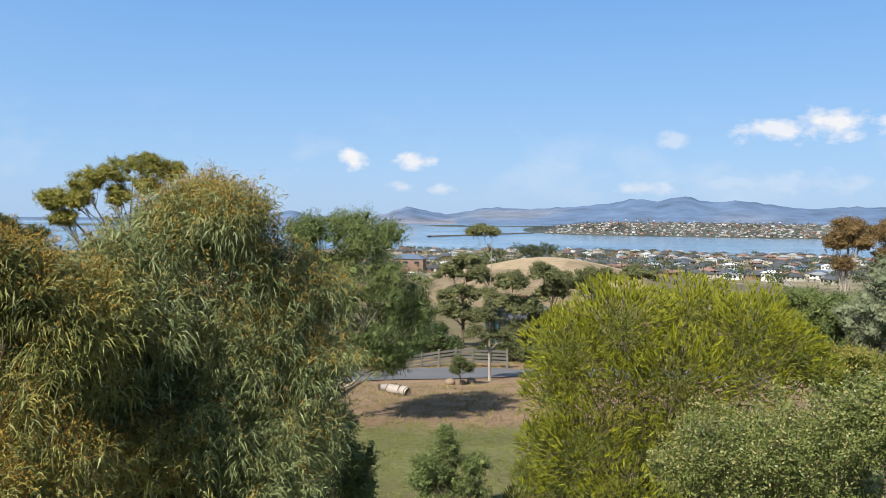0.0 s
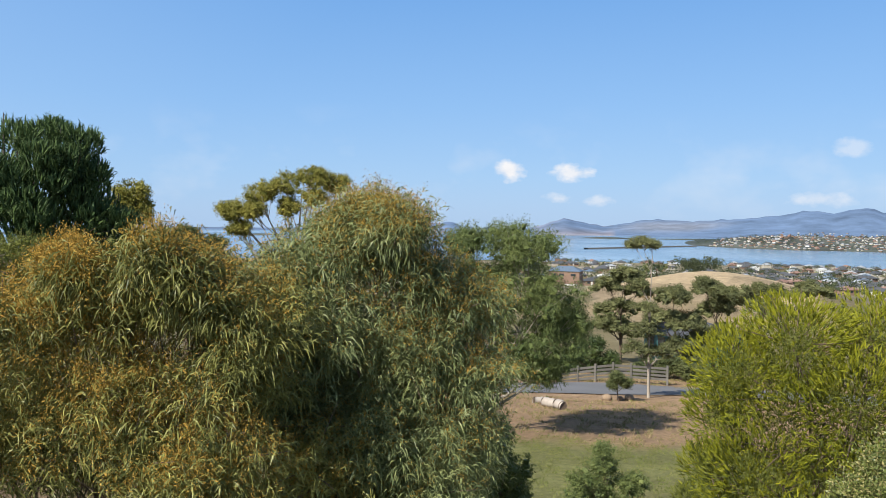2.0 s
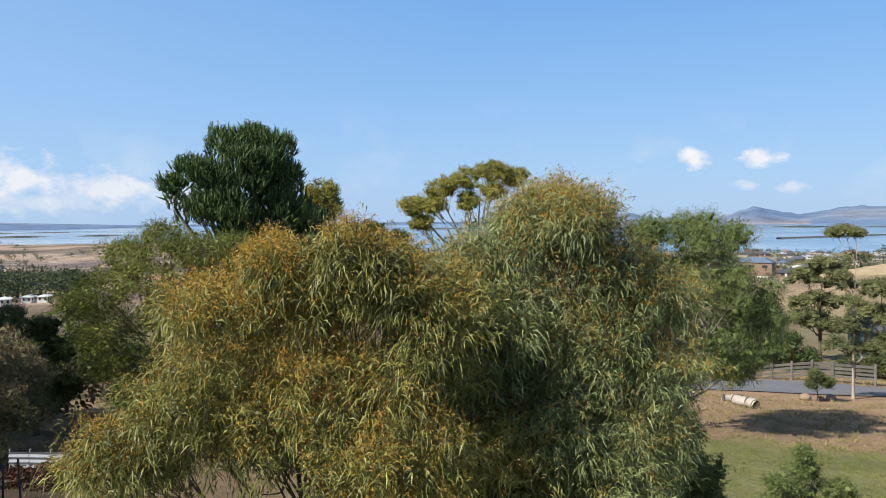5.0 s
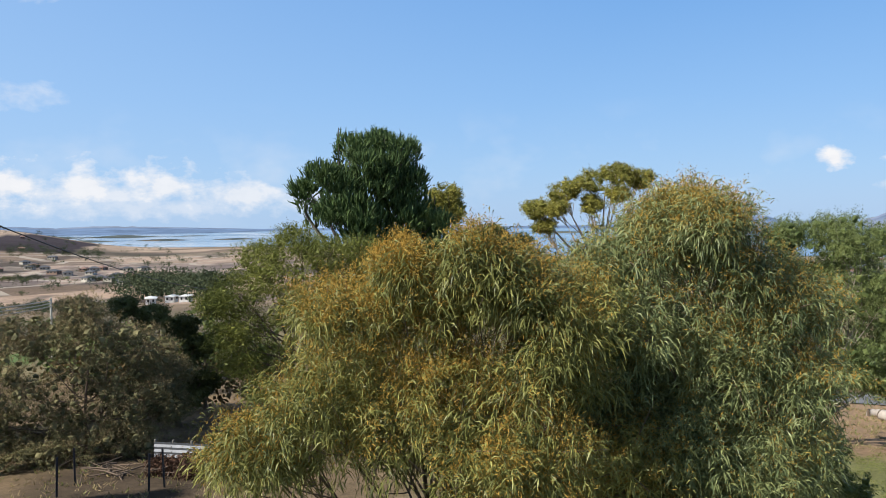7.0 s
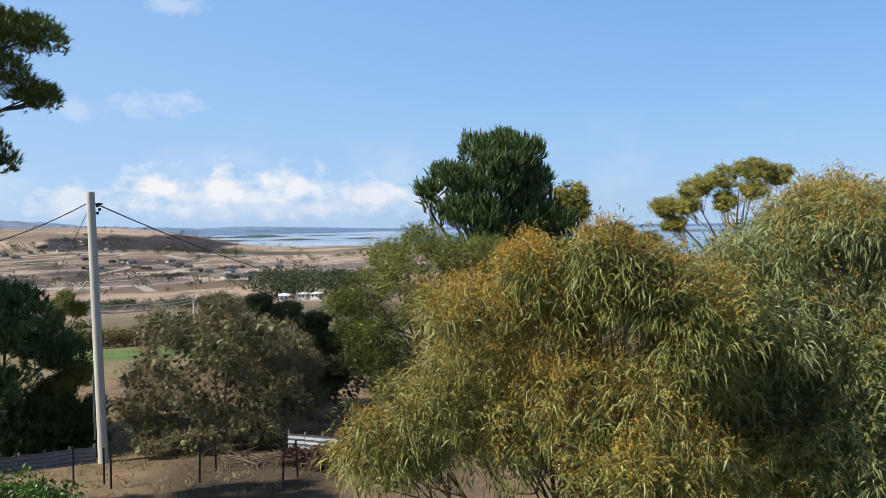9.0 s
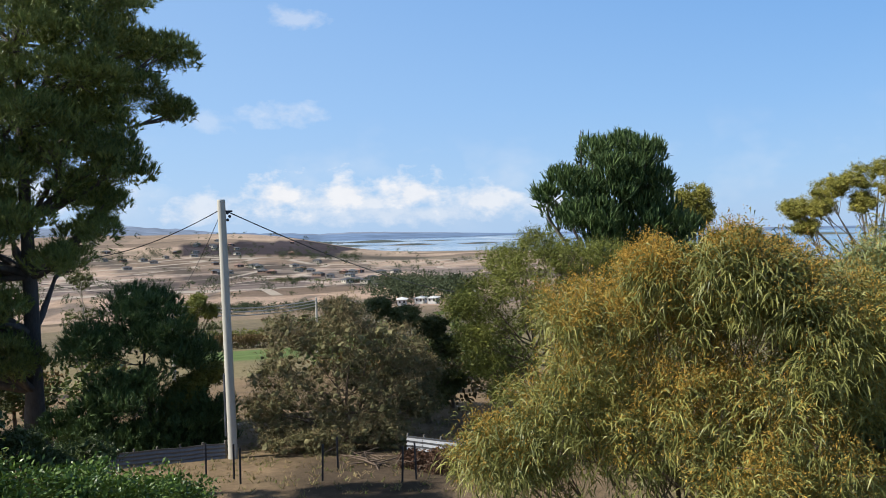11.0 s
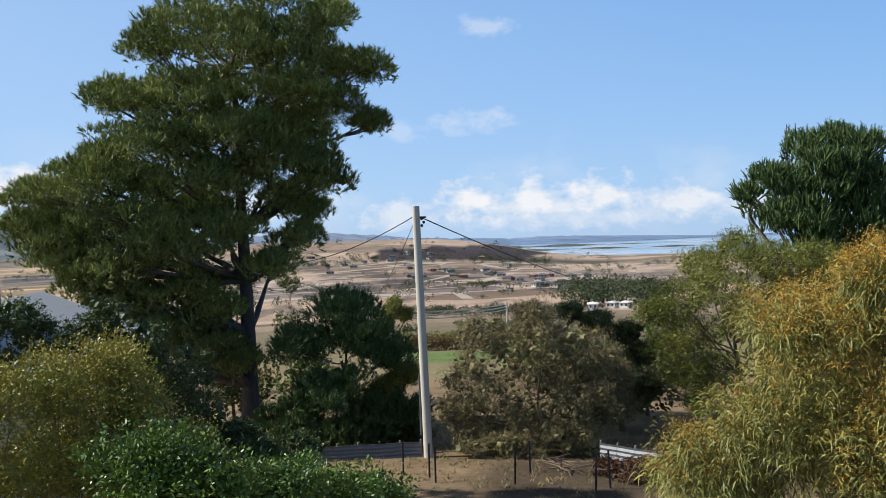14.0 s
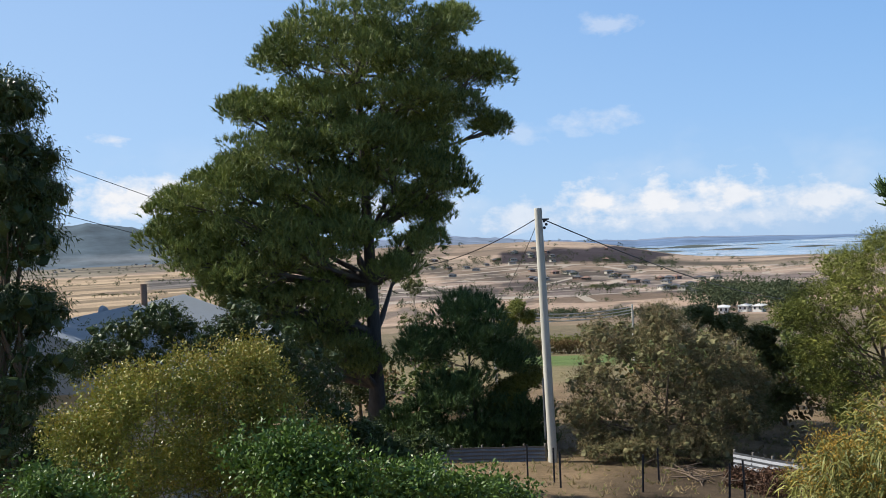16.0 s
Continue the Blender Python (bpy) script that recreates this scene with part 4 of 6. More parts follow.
WATTLE = dict(az=42.5, d=34, lobes=[(0.27, -1.05, 0.84), (-1.12, -1.72, 0.94), (-2.06, -2.97, 1.05), (-0.45, -2.55, 1.17), (-1.63, -4.38, 1.12), (1.43, -1.53, 0.98), (-2.97, -3.52, 0.66), (0.23, -3.96, 1.08), (-2.11, -5.87, 0.84), (-0.73, -5.81, 0.98), (2.83, -1.55, 0.89), (-2.55, -4.81, 0.80), (2.11, -2.48, 1.03), (1.05, -3.16, 1.12), (3.04, -2.73, 0.89), (3.87, -1.92, 0.75), (-1.22, -6.96, 0.80)])
BROWN_TREE = dict(az=55.7, d=31, lobes=[(-0.08, -3.26, 0.77), (-1.73, -4.06, 1.11), (0.28, -4.20, 1.32), (1.87, -4.62, 1.24), (-2.41, -5.52, 1.15), (-0.39, -5.95, 1.71), (1.81, -6.14, 1.32), (-1.46, -7.21, 1.37), (0.94, -7.29, 1.20), (-2.98, -6.67, 0.73), (2.75, -5.52, 0.85), (-2.32, -7.94, 0.98), (-0.48, -8.03, 1.07), (1.51, -7.78, 0.94), (2.70, -6.73, 0.77)])
OLIVE_TREE = dict(az=50.1, d=36, lobes=[(-0.75, -4.07, 0.79), (0.33, -4.54, 0.74), (-1.96, -3.58, 0.50), (0.83, -5.47, 0.74), (0.15, -6.17, 0.79), (0.99, -6.85, 0.84), (0.42, -7.56, 0.69)])
LEFT_GUM = dict(az=98.7, d=14, lobes=[(0.22, 2.34, 0.39), (0.29, 1.41, 0.53), (0.50, 0.93, 0.39), (0.24, 0.30, 0.58), (0.34, -0.82, 0.53), (-0.01, -1.81, 0.77), (0.17, -2.85, 0.77), (-0.45, 1.40, 0.77), (-0.61, -0.66, 0.96), (-0.69, -2.54, 0.96)])
# added tree outside the view, placed so its shadow reaches the garden bed
SHADE_GUM = dict(az=105.0, d=30, lobes=[(-0.2, 6.9, 1.5), (0.2, 9.6, 1.8), (0.7, 12.0, 1.5), (0.4, 4.2, 1.6), (-1.4, 5.4, 2.1), (-1.6, 8.8, 2.1), (-1.0, 12.2, 2.0), (-1.0, 1.6, 2.0), (-3.4, 7.2, 2.0), (-3.2, 10.8, 1.9)])
DARK_SHRUB = dict(az=85.9, d=18, lobes=[(-1.10, -1.31, 0.52), (-1.98, -1.70, 0.62), (-0.56, -1.82, 0.65), (-2.52, -2.10, 0.50), (-1.47, -2.27, 0.74), (0.18, -1.82, 0.50), (0.68, -2.34, 0.56), (1.05, -2.00, 0.65), (1.74, -2.48, 0.72), (2.07, -3.12, 0.65), (0.55, -1.42, 0.45), (1.36, -3.00, 0.74)])
GOLDEN_SHRUB = dict(az=87.2, d=7.5, lobes=[(0.41, -1.02, 0.23), (-0.08, -1.13, 0.34), (-0.58, -1.22, 0.36), (0.44, -1.35, 0.36), (-0.90, -1.46, 0.28), (-0.10, -1.67, 0.52), (-0.57, -1.80, 0.49), (0.47, -1.83, 0.44), (0.91, -1.82, 0.31)])
BRIGHT_SHRUB = dict(az=78.3, d=6.5, lobes=[(0.03, -1.80, 0.20), (0.48, -1.84, 0.19), (0.91, -2.00, 0.17), (1.26, -2.10, 0.17), (-2.14, -1.69, 0.18), (0.25, -2.02, 0.27), (-0.23, -1.84, 0.22), (-1.90, -1.78, 0.22), (0.74, -1.91, 0.22), (1.13, -2.03, 0.18), (-0.48, -1.75, 0.21), (-0.45, -1.5, 0.17), (-0.2, -1.66, 0.18), (-0.68, -1.55, 0.18), (-0.35, -1.74, 0.22)])
POLE_SHRUB = dict(az=65.8, d=34, lobes=[(-0.08, -6.20, 0.75), (-0.57, -6.77, 0.66), (0.64, -5.75, 0.52)])
PINE_NEAR = dict(az=76.6, d=39, lobes=[(1.63, 11.07, 2.15), (-1.07, 9.79, 1.88), (-2.68, 8.75, 1.34), (4.24, 9.91, 1.61), (5.32, 10.39, 0.81), (6.80, 7.90, 1.21), (5.13, 6.12, 1.88), (6.94, 5.35, 0.67), (-4.58, 6.40, 1.21), (-1.22, 6.62, 2.42), (2.23, 6.78, 2.15), (-3.66, 4.30, 1.88), (-5.99, 2.80, 1.48), (-7.48, 2.07, 1.21), (-7.08, 0.26, 1.61), (-4.82, 1.20, 1.88), (-1.40, 2.91, 2.42), (2.34, 3.57, 1.88), (4.44, 2.67, 1.21), (-4.16, -0.92, 1.61), (-1.81, -0.25, 1.61), (3.25, 0.04, 0.94), (-5.71, -1.88, 1.21), (0.07, 0.46, 1.21), (-0.63, -3.24, 1.21), (3.61, 4.85, 1.34), (4.21, 3.48, 1.13), (2.79, 1.67, 1.21), (3.97, 1.22, 0.86), (2.12, -1.24, 0.97), (0.46, 8.70, 2.02), (3.11, 8.48, 1.83), (0.01, 4.86, 2.28), (2.95, 5.15, 1.77), (0.71, 2.83, 1.88), (-2.93, 6.25, 1.56), (-2.39, 1.23, 1.77), (5.22, 8.12, 1.48), (-5.84, 0.72, 1.48), (-8.01, 0.81, 1.08), (-2.0, 4.6, 1.5), (-3.3, 2.6, 1.4), (-0.2, 6.9, 1.5), (1.2, 5.0, 1.4), (-3.0, 0.2, 1.3), (-5.0, 3.6, 1.1), (1.6, 9.6, 1.5), (3.6, 6.9, 1.3), (-0.6, 1.4, 1.3)])
SKINNY_TREE = dict(az=-3.0, d=48, lobes=[(-0.15, -1.15, 0.53), (-0.70, -1.29, 0.40), (0.35, -1.28, 0.36), (0.24, -6.18, 0.99), (-0.41, -7.19, 0.86), (0.82, -7.50, 0.99), (0.13, -4.85, 0.66), (-0.28, -3.53, 0.40)])
SHEOAK_A = dict(az=-1.4, d=75, lobes=[(-1.00, -5.65, 1.24), (0.54, -4.80, 1.24), (-0.36, -7.61, 1.34), (-1.12, -9.18, 1.14), (0.34, -9.68, 1.34), (1.59, -6.03, 0.83)])
SHEOAK_B = dict(az=-5.4, d=68, lobes=[(-0.64, -5.90, 1.22), (-1.31, -7.79, 1.31), (0.55, -7.99, 1.22), (0.11, -9.88, 1.17), (1.29, -10.56, 0.94)])
SHEOAK_C = dict(az=-7.6, d=72, lobes=[(-0.77, -5.46, 1.19), (0.94, -5.92, 1.09), (-0.01, -7.17, 1.19), (-0.81, -9.67, 1.29), (0.65, -9.13, 1.09)])
SHEOAK_D = dict(az=-10.3, d=88, lobes=[(-0.38, -6.75, 1.21), (1.38, -6.83, 1.03), (-1.24, -7.79, 1.09), (0.23, -8.06, 1.09)])
SHEOAK_E = dict(az=-13.2, d=115, lobes=[(-0.18, -8.21, 1.59), (1.48, -8.78, 1.27), (-1.30, -8.86, 1.11)])
FENCE_BUSH = dict(az=0.7, d=66, lobes=[(0.31, -9.93, 1.18), (-0.82, -11.08, 1.09), (1.46, -10.93, 1.00), (-1.73, -12.00, 0.64), (0.78, -11.76, 0.91)])
STUMP_BUSH = dict(az=-1.4, d=45.5, lobes=[(-0.09, -8.41, 0.41), (0.39, -8.79, 0.38), (-0.30, -8.89, 0.31)])
GUM_RUST = dict(az=-26.2, d=60, lobes=[(0.04, -1.07, 1.03), (-0.60, -1.97, 0.74), (0.79, -1.86, 0.70), (-0.23, -3.38, 0.62)])
GUM_RUST_B = dict(az=-28.4, d=62, lobes=[(-0.05, -1.32, 1.03), (0.26, -2.82, 1.03), (-0.21, -3.77, 0.77)])
DRY_SHRUB = dict(az=-26.6, d=14, lobes=[(-0.04, -2.39, 0.39), (0.31, -2.40, 0.39), (-0.27, -2.64, 0.34)])
YELLOW_TREE = dict(az=65.4, d=72, lobes=[(0.26, -5.98, 0.74), (-0.96, -6.77, 0.89), (1.10, -6.90, 0.79), (-0.40, -7.44, 0.79)])
SCRUB = dict(az=78.5, d=46, lobes=[(1.43, -3.86, 1.33), (0.69, -6.33, 1.33), (-0.48, -4.68, 1.27), (2.14, -2.00, 0.89), (-1.19, -6.82, 1.27), (0.29, -8.19, 1.11), (-2.87, -3.60, 1.11)])
SCRUB_B = dict(az=72.1, d=52, lobes=[(0.03, -4.94, 1.29), (-0.78, -7.05, 1.29), (0.98, -7.50, 1.08), (-0.23, -2.78, 0.72)])
DARK_UNDER = dict(az=77.9, d=25, lobes=[(-1.28, -4.19, 0.86), (-2.07, -3.45, 0.72), (-0.31, -5.03, 0.72), (0.67, -5.79, 0.69), (-1.01, -5.57, 0.78), (2.53, -6.25, 0.59), (1.50, -6.28, 0.62), (-0.03, -6.17, 0.69)])
PINE_SKIRT = dict(az=81.5, d=39, lobes=[(-0.34, -2.52, 1.34), (1.76, -2.12, 1.21), (-1.63, -2.84, 0.97), (0.62, -4.17, 1.24), (2.42, -4.82, 1.08), (3.70, -5.57, 0.97), (-0.70, -4.73, 0.97), (-3.52, -0.52, 1.13), (-2.32, -1.36, 1.08)])
PINE_LOW = dict(az=68.4, d=34, lobes=[(-0.29, -3.09, 1.29), (-1.76, -4.42, 1.41), (0.36, -4.28, 1.17), (-0.91, -6.34, 1.52), (1.15, -7.36, 1.29), (2.07, -7.50, 0.82), (-2.61, -7.66, 1.41), (-0.53, -8.23, 1.05), (0.85, -8.76, 0.98), (2.14, -8.56, 0.80), (-1.96, -8.75, 1.12), (1.49, -5.03, 0.89)])
PINE_SPIRES = [(-1.69, 4.19, 1.09, 0.52), (0.38, 4.02, -2.33, 1.44), (-0.61, 3.62, -1.01, 1.18), (1.80, 3.18, -2.35, 1.31), (-2.23, 2.26, -0.20, 0.89), (-3.32, 1.67, 0.20, 0.63), (2.64, 1.16, -2.62, 1.05),
               (3.51, 0.45, -2.37, 0.63), (1.11, 3.96, -1.55, 1.26), (-0.94, 2.38, -1.52, 1.44), (2.23, 2.08, -2.62, 1.18), (0.09, 1.59, -2.72, 1.44), (-2.90, 1.10, -0.45, 0.79), (-1.25, 3.35, 0.3, 0.85), (0.75, 3.75, 0.2, 1.0), (-1.7, 2.6, -0.5, 1.0)]

PINE_SHOOT = dict(area=9.0, squash=0.85, up=0.8, low=0.75, ln=0.26, rad=0.042, needles=14, nlen=0.2, nw=0.0115)
CANDLE_SHOOT = dict(area=12.0, squash=1.1, up=1.1, low=0.7, ln=0.38, rad=0.04, needles=12, nlen=0.12, nw=0.0105)
BRUSH_SHOOT = dict(area=195.0, squash=1.0, up=0.45, low=0.35, ln=0.095, rad=0.0095, needles=6, nlen=0.036, nw=0.0038)
GOLD_PLUMES = [(-1.02, -0.52, 0.30), (-0.66, -0.36, 0.34), (-0.40, -0.27, 0.36), (-0.33, -0.40, 0.25), (-0.05, -0.42, 0.26), (0.16, -0.24, 0.4), (0.30, -0.12, 0.46), (0.38, -0.2, 0.42),
               (0.52, -0.3, 0.34), (0.66, -0.34, 0.32), (0.82, -0.36, 0.3), (1.0, -0.5, 0.3), (-0.85, -0.48, 0.26), (-0.2, -0.36, 0.28)]
TALL_PLUMES = [(-0.42, 0.16, 0.24), (-0.22, 0.22, 0.28), (-0.05, 0.30, 0.3), (0.08, 0.27, 0.28), (0.2, 0.22, 0.26), (0.36, 0.12, 0.26), (0.5, 0.02, 0.24), (-0.6, 0.02, 0.24), (0.66, -0.14, 0.22)]
tree("acacia_tree", ACACIA_TALL, "acacia", 200000, [L_ACACIA, L_GOLD], "tall acacia with drooping narrow leaves and golden buds", "tree", 11, trunk=0.11, sub=40, tuft=0.2, fat=0.95, tip=0.35, heart=0, twigs=220, forks=3, skirt=(-3.9, 11), buds=dict(share=0.24, per=22, size=0.0105), plumes=TALL_PLUMES, fill=500)
tree("acacia_tree", ACACIA_GOLDEN, "acacia", 190000, [L_ACACIA_OLD, L_GOLD], "broad acacia with golden flower buds over narrow leaves", "tree", 12, trunk=0.10, sub=36, tuft=0.19, fat=0.97, tip=0.7, heart=0, twigs=160, forks=3, skirt=(-4.3, 14), buds=dict(share=0.42, per=24, size=0.0105), plumes=GOLD_PLUMES, fill=500)
tree("bottlebrush_bush", BOTTLEBRUSH, "brush", 0, [L_BRUSH_OLD, L_BRUSH], "domed lime-green bottlebrush bush beside the lawn", "bush", 13, trunk=0.12, fat=1.0, tip=0.95, heart=0, twigs=120, forks=3, skirt=(-5.2, 7), shoot=BRUSH_SHOOT, fill=1200, sub=0)
tree("leafy_shrub", FRONT_SHRUB, "shrub", 120000, [L_SHRUB, L_FRONT_TIP], "dense shrub with small olive leaves and dry pale tips", "shrub", 14, trunk=0.06, tip=0.28, forks=3, scale=0.6, sub=30, tuft=0.12, heart=0, skirt=(-4.9, 12), fill=800)
tree("young_tree", MID_SHRUB, "dense", 24000, L_GUM, "young green tree standing on the lawn", "tree", 15, trunk=0.04, scale=0.42, fat=0.95, sub=16, tuft=0.13, heart=0.4)
tree("green_shrub", CORNER_SHRUB, "dense", 18000, L_GUM, "bright green small-leaved shrub beside the acacia", "shrub", 16, trunk=0.05, scale=0.42, sub=16, tuft=0.15, heart=0.4)
tree("low_bush", LOW_BUSH, "brush", 0, L_BRUSH_OLD, "low dull green bush at the lawn's edge", "bush", 17, trunk=0.04, heart=0, shoot=BRUSH_SHOOT, fill=800, sub=0)
tree("gum_tree", GUM, "gum", 140000, L_GUM, "leafy gum tree with drooping leaves by the road", "tree", 18, bark=PALE_BARK, trunk=0.22, trunk_u=-1.4, forks=2, scale=0.52, sub=34, tuft=0.36, fat=1.1, heart=0.3)
tree("gum_tree", TALL_EUC, "open", 75000, L_EUC, "tall yellow-green gum with rounded open crown", "tree", 19, bark=PALE_BARK, trunk=0.2, depth=0.4, scale=0.75, sub=20, tuft=0.34, fat=1.1, heart=0.4)
tree("silver_tree", SILVER_TREE, "fine", 45000, L_SILVER, "silvery grey-green leafy tree", "tree", 20, trunk=0.12, scale=0.75, sub=26, tuft=0.2)
tree("dark_tree", DARK_HEDGE, "dense", 40000, L_GUM, "dense dark green tree behind the bottlebrush", "tree", 21, trunk=0.15, sub=24, tuft=0.27, scale=0.85)
tree("pine_tree", PINE_FAR, "spire", 0, L_PINE_BLUE, "dark green conical pine with upright branch tips", "tree", 22, bark=PINE_BARK, trunk=0.26, height_top=1.0, flat=0.5, fat=0.7, depth=0.6, spires=PINE_SPIRES, heart=0, shoot=CANDLE_SHOOT, fill=600, sub=26, tuft=0.34)
tree("gum_tree", YELLOW_BEHIND, "open", 14000, L_EUC, "yellowish gum crown behind the dark pine", "tree", 23, trunk=0.18, sub=20, tuft=0.3, fat=1.1, heart=0.4)
tree("dark_tree", DARK_CROWN, "dense", 26000, L_OLIVE, "dark rounded tree on the slope", "tree", 24, trunk=0.2, scale=1.1, sub=22, tuft=0.32)
tree("wattle_tree", WATTLE, "fine", 190000, L_WATTLE, "feathery olive-green wattle tree", "tree", 25, trunk=0.2, scale=1.0, forks=2, fat=1.1, sub=60, tuft=0.36, heart=0.16)
# brown leaves over duller ones; the lighter brown on top paints in sunlight
tree("brown_tree", BROWN_TREE, "fine", 180000, [L_BROWN_OLD, L_BROWN], "rounded brownish tree, its leaves coloured lighter on the lit top", "tree", 26, trunk=0.16, tip=1.3, forks=3, fat=1.05, scale=0.95, sub=44, tuft=0.34, heart=0.3, twigs=420)
tree("olive_tree", OLIVE_TREE, "fine", 40000, L_OLIVE, "small olive-green tree behind the brown tree", "tree", 27, trunk=0.12, sub=22, tuft=0.28)
tree("gum_tree", LEFT_GUM, "gum", 75000, L_DARK, "tall dark gum with hanging leaves", "tree", 28, trunk=0.16, scale=0.42, fat=1.2, sub=34, tuft=0.26, heart=0.4)
# unseen shade caster for the bed, left of the view
tree("gum_tree", SHADE_GUM, "gum", 20000, L_DARK, "unseen tall dark gum added to shade the garden bed", "tree", 37, bark=PALE_BARK, trunk=0.34, scale=1.3, fat=1.1, sub=20, tuft=0.6, heart=0.55)
tree("dark_shrub", DARK_SHRUB, "dense", 60000, L_DARK, "dark glossy shrub in front of the house", "shrub", 29, trunk=0.09, scale=0.5, sub=24, tuft=0.2, heart=0.4)
tree("leafy_shrub", GOLDEN_SHRUB, "shrub", 120000, [L_GOLDEN, L_SHRUB_TIP], "sunlit shrub with yellow-green leaves and brown tips", "shrub", 30, trunk=0.06, tip=0.6, forks=3, scale=0.6, sub=26, tuft=0.17, skirt=(-4.7, 10), heart=0, fill=900)
tree("glossy_shrub", BRIGHT_SHRUB, "shrub", 50000, L_BRIGHT, "bright green glossy-leaved shrub", "shrub", 31, trunk=0.05, forks=3, scale=0.8, sub=22, tuft=0.13, skirt=(-4.6, 8), heart=0, fill=900)
tree("small_shrub", POLE_SHRUB, "dense", 16000, L_EUC, "yellow-green shrub beside the pole", "shrub", 32, trunk=0.08, sub=18, tuft=0.26)
tree("pine_tree", PINE_NEAR, "pine", 0, L_PINE, "tall spreading pine with dark needle tufts", "tree", 33, bark=PINE_BARK, trunk=0.44, trunk_u=0.5, height_top=12.8, flat=0.15, lean=0.6, fat=1.12, heart=0, pads=True, more=PINE_SKIRT, shoot=PINE_SHOOT, fill=550, sub=30, tuft=0.42)
tree("dark_shrub", DARK_UNDER, "dense", 34000, L_DARK, "dark tangled shrubs under the pine", "shrub", 36, trunk=0.08, scale=0.65, sub=20, tuft=0.24)
# the tall pine's own low boughs; darker needles put its shade into the colour
tree("pine_tree", PINE_LOW, "pine", 0, L_PINE_BLUE, "tall pine's low boughs beside the pole, coloured dark for shade", "tree", 34, bark=PINE_BARK, trunk=0.2, flat=0.2, fat=1.1, heart=0, pads=True, shoot=PINE_SHOOT, fill=600, sub=30, tuft=0.42)
tree("slender_tree", SKINNY_TREE, "open", 26000, L_SHEOAK, "slender grey tree with a small flat top", "tree", 35, bark=PALE_BARK, trunk=0.085, height_top=-1.9, trunk_u=0.35, depth=0.25, fat=1.0, scale=0.6, flat=0.5, sub=16, tuft=0.24, heart=0.5, pads=True, twigs=120)
for k, (spec, n) in enumerate([(SHEOAK_A, 45000), (SHEOAK_B, 45000), (SHEOAK_C, 45000), (SHEOAK_D, 36000), (SHEOAK_E, 20000)]):
    tree("sheoak_tree", spec, "open", n, L_SHEOAK, "dull olive open-crowned tree beyond the road", "tree", 40 + k, bark=BARK, trunk=0.16, fat=1.3, sub=20, tuft=0.44, scale=0.9, heart=0.6, pads=True, twigs=60)
tree("dark_bush", FENCE_BUSH, "dense", 20000, L_DARK, "dark green bush behind the rail fence", "bush", 46, trunk=0.1, scale=1.2, sub=16, tuft=0.4)
UNDERGROWTH = dict(az=-5.2, d=63, lobes=[(-2.6, -11.2, 0.8), (-1.4, -10.9, 0.95), (-0.2, -10.6, 0.9), (1.0, -10.9, 0.95), (2.2, -11.2, 0.8)])
tree("dark_bush", UNDERGROWTH, "dense", 24000, L_OLIVE, "dense dull green bushes beyond the road", "bush", 54, trunk=0.08, scale=1.1, forks=3, sub=18, tuft=0.34)
tree("low_bush", STUMP_BUSH, "fine", 9000, L_OLIVE, "small grey-green bush at the roadside", "bush", 47, trunk=0.04, sub=16, tuft=0.15)
tree("gum_tree", GUM_RUST, "open", 16000, L_RUST, "rusty-leaved slim gum on the slope", "tree", 48, bark=PALE_BARK, trunk=0.16, sub=18, tuft=0.36, heart=0.5)
tree("gum_tree", GUM_RUST_B, "open", 16000, L_RUST, "rusty-leaved slim gum on the slope", "tree", 49, bark=PALE_BARK, trunk=0.16, sub=18, tuft=0.36, heart=0.5)
tree("dry_shrub", DRY_SHRUB, "fine", 16000, [L_BRUSH_OLD, L_SHRUB_TIP], "yellowing dry shrub between larger bushes", "shrub", 50, trunk=0.05, tip=0.8, scale=0.7, sub=18, tuft=0.12)
tree("round_tree", YELLOW_TREE, "dense", 16000, L_WATTLE, "rounded yellow-green tree near the paddocks", "tree", 51, trunk=0.15, scale=1.1, sub=18, tuft=0.3)
tree("bare_tree", SCRUB, "open", 20000, L_OLIVE, "thin grey scrubby tree with bare twigs", "tree", 52, bark=PALE_BARK, trunk=0.16, fat=1.3, twigs=200, sub=16, tuft=0.34, heart=0.3, scale=0.8)
tree("bare_tree", SCRUB_B, "open", 9000, L_OLIVE, "thin grey scrubby tree with bare twigs", "tree", 53, bark=PALE_BARK, trunk=0.16, twigs=120, sub=14, tuft=0.34, heart=0.3, scale=0.8)


# ---- pole, wires, fences ----
def utility_pole(base, top, r0, r1, label):
    root = new("utility_pole")
    root.location = base
    tagged(root, label, "utility pole")
    d = top - base
    V, F = tubes([[(np.array(d * (i / 10)), r0 + (r1 - r0) * i / 10) for i in range(11)]], 14)
    shaft = link_mesh("shaft", array_mesh("shaft", V, F, smooth=True), POLE_WOOD, root)
    bm = bmesh.new()
    bmesh.ops.create_cone(bm, cap_ends=True, segments=14, radius1=r1 * 1.03, radius2=r1 * 0.96, depth=0.05, matrix=Matrix.Translation(d + Vector((0, 0, 0.02))))
    part("cap", bm, POLE_WOOD, root)
    return root


def catenary(name, a, b, sag, r, mat, label, n=16):
    a, b = Vector(a), Vector(b)
    pts = [(np.array(a + (b - a) * (i / n) - Vector((0, 0, 4 * sag * (i / n) * (1 - i / n)))), r) for i in range(n + 1)]
    V, F = tubes([pts], 5)
    return tagged(link_mesh(name, array_mesh(name, V, F, smooth=True), mat), label, "cable")


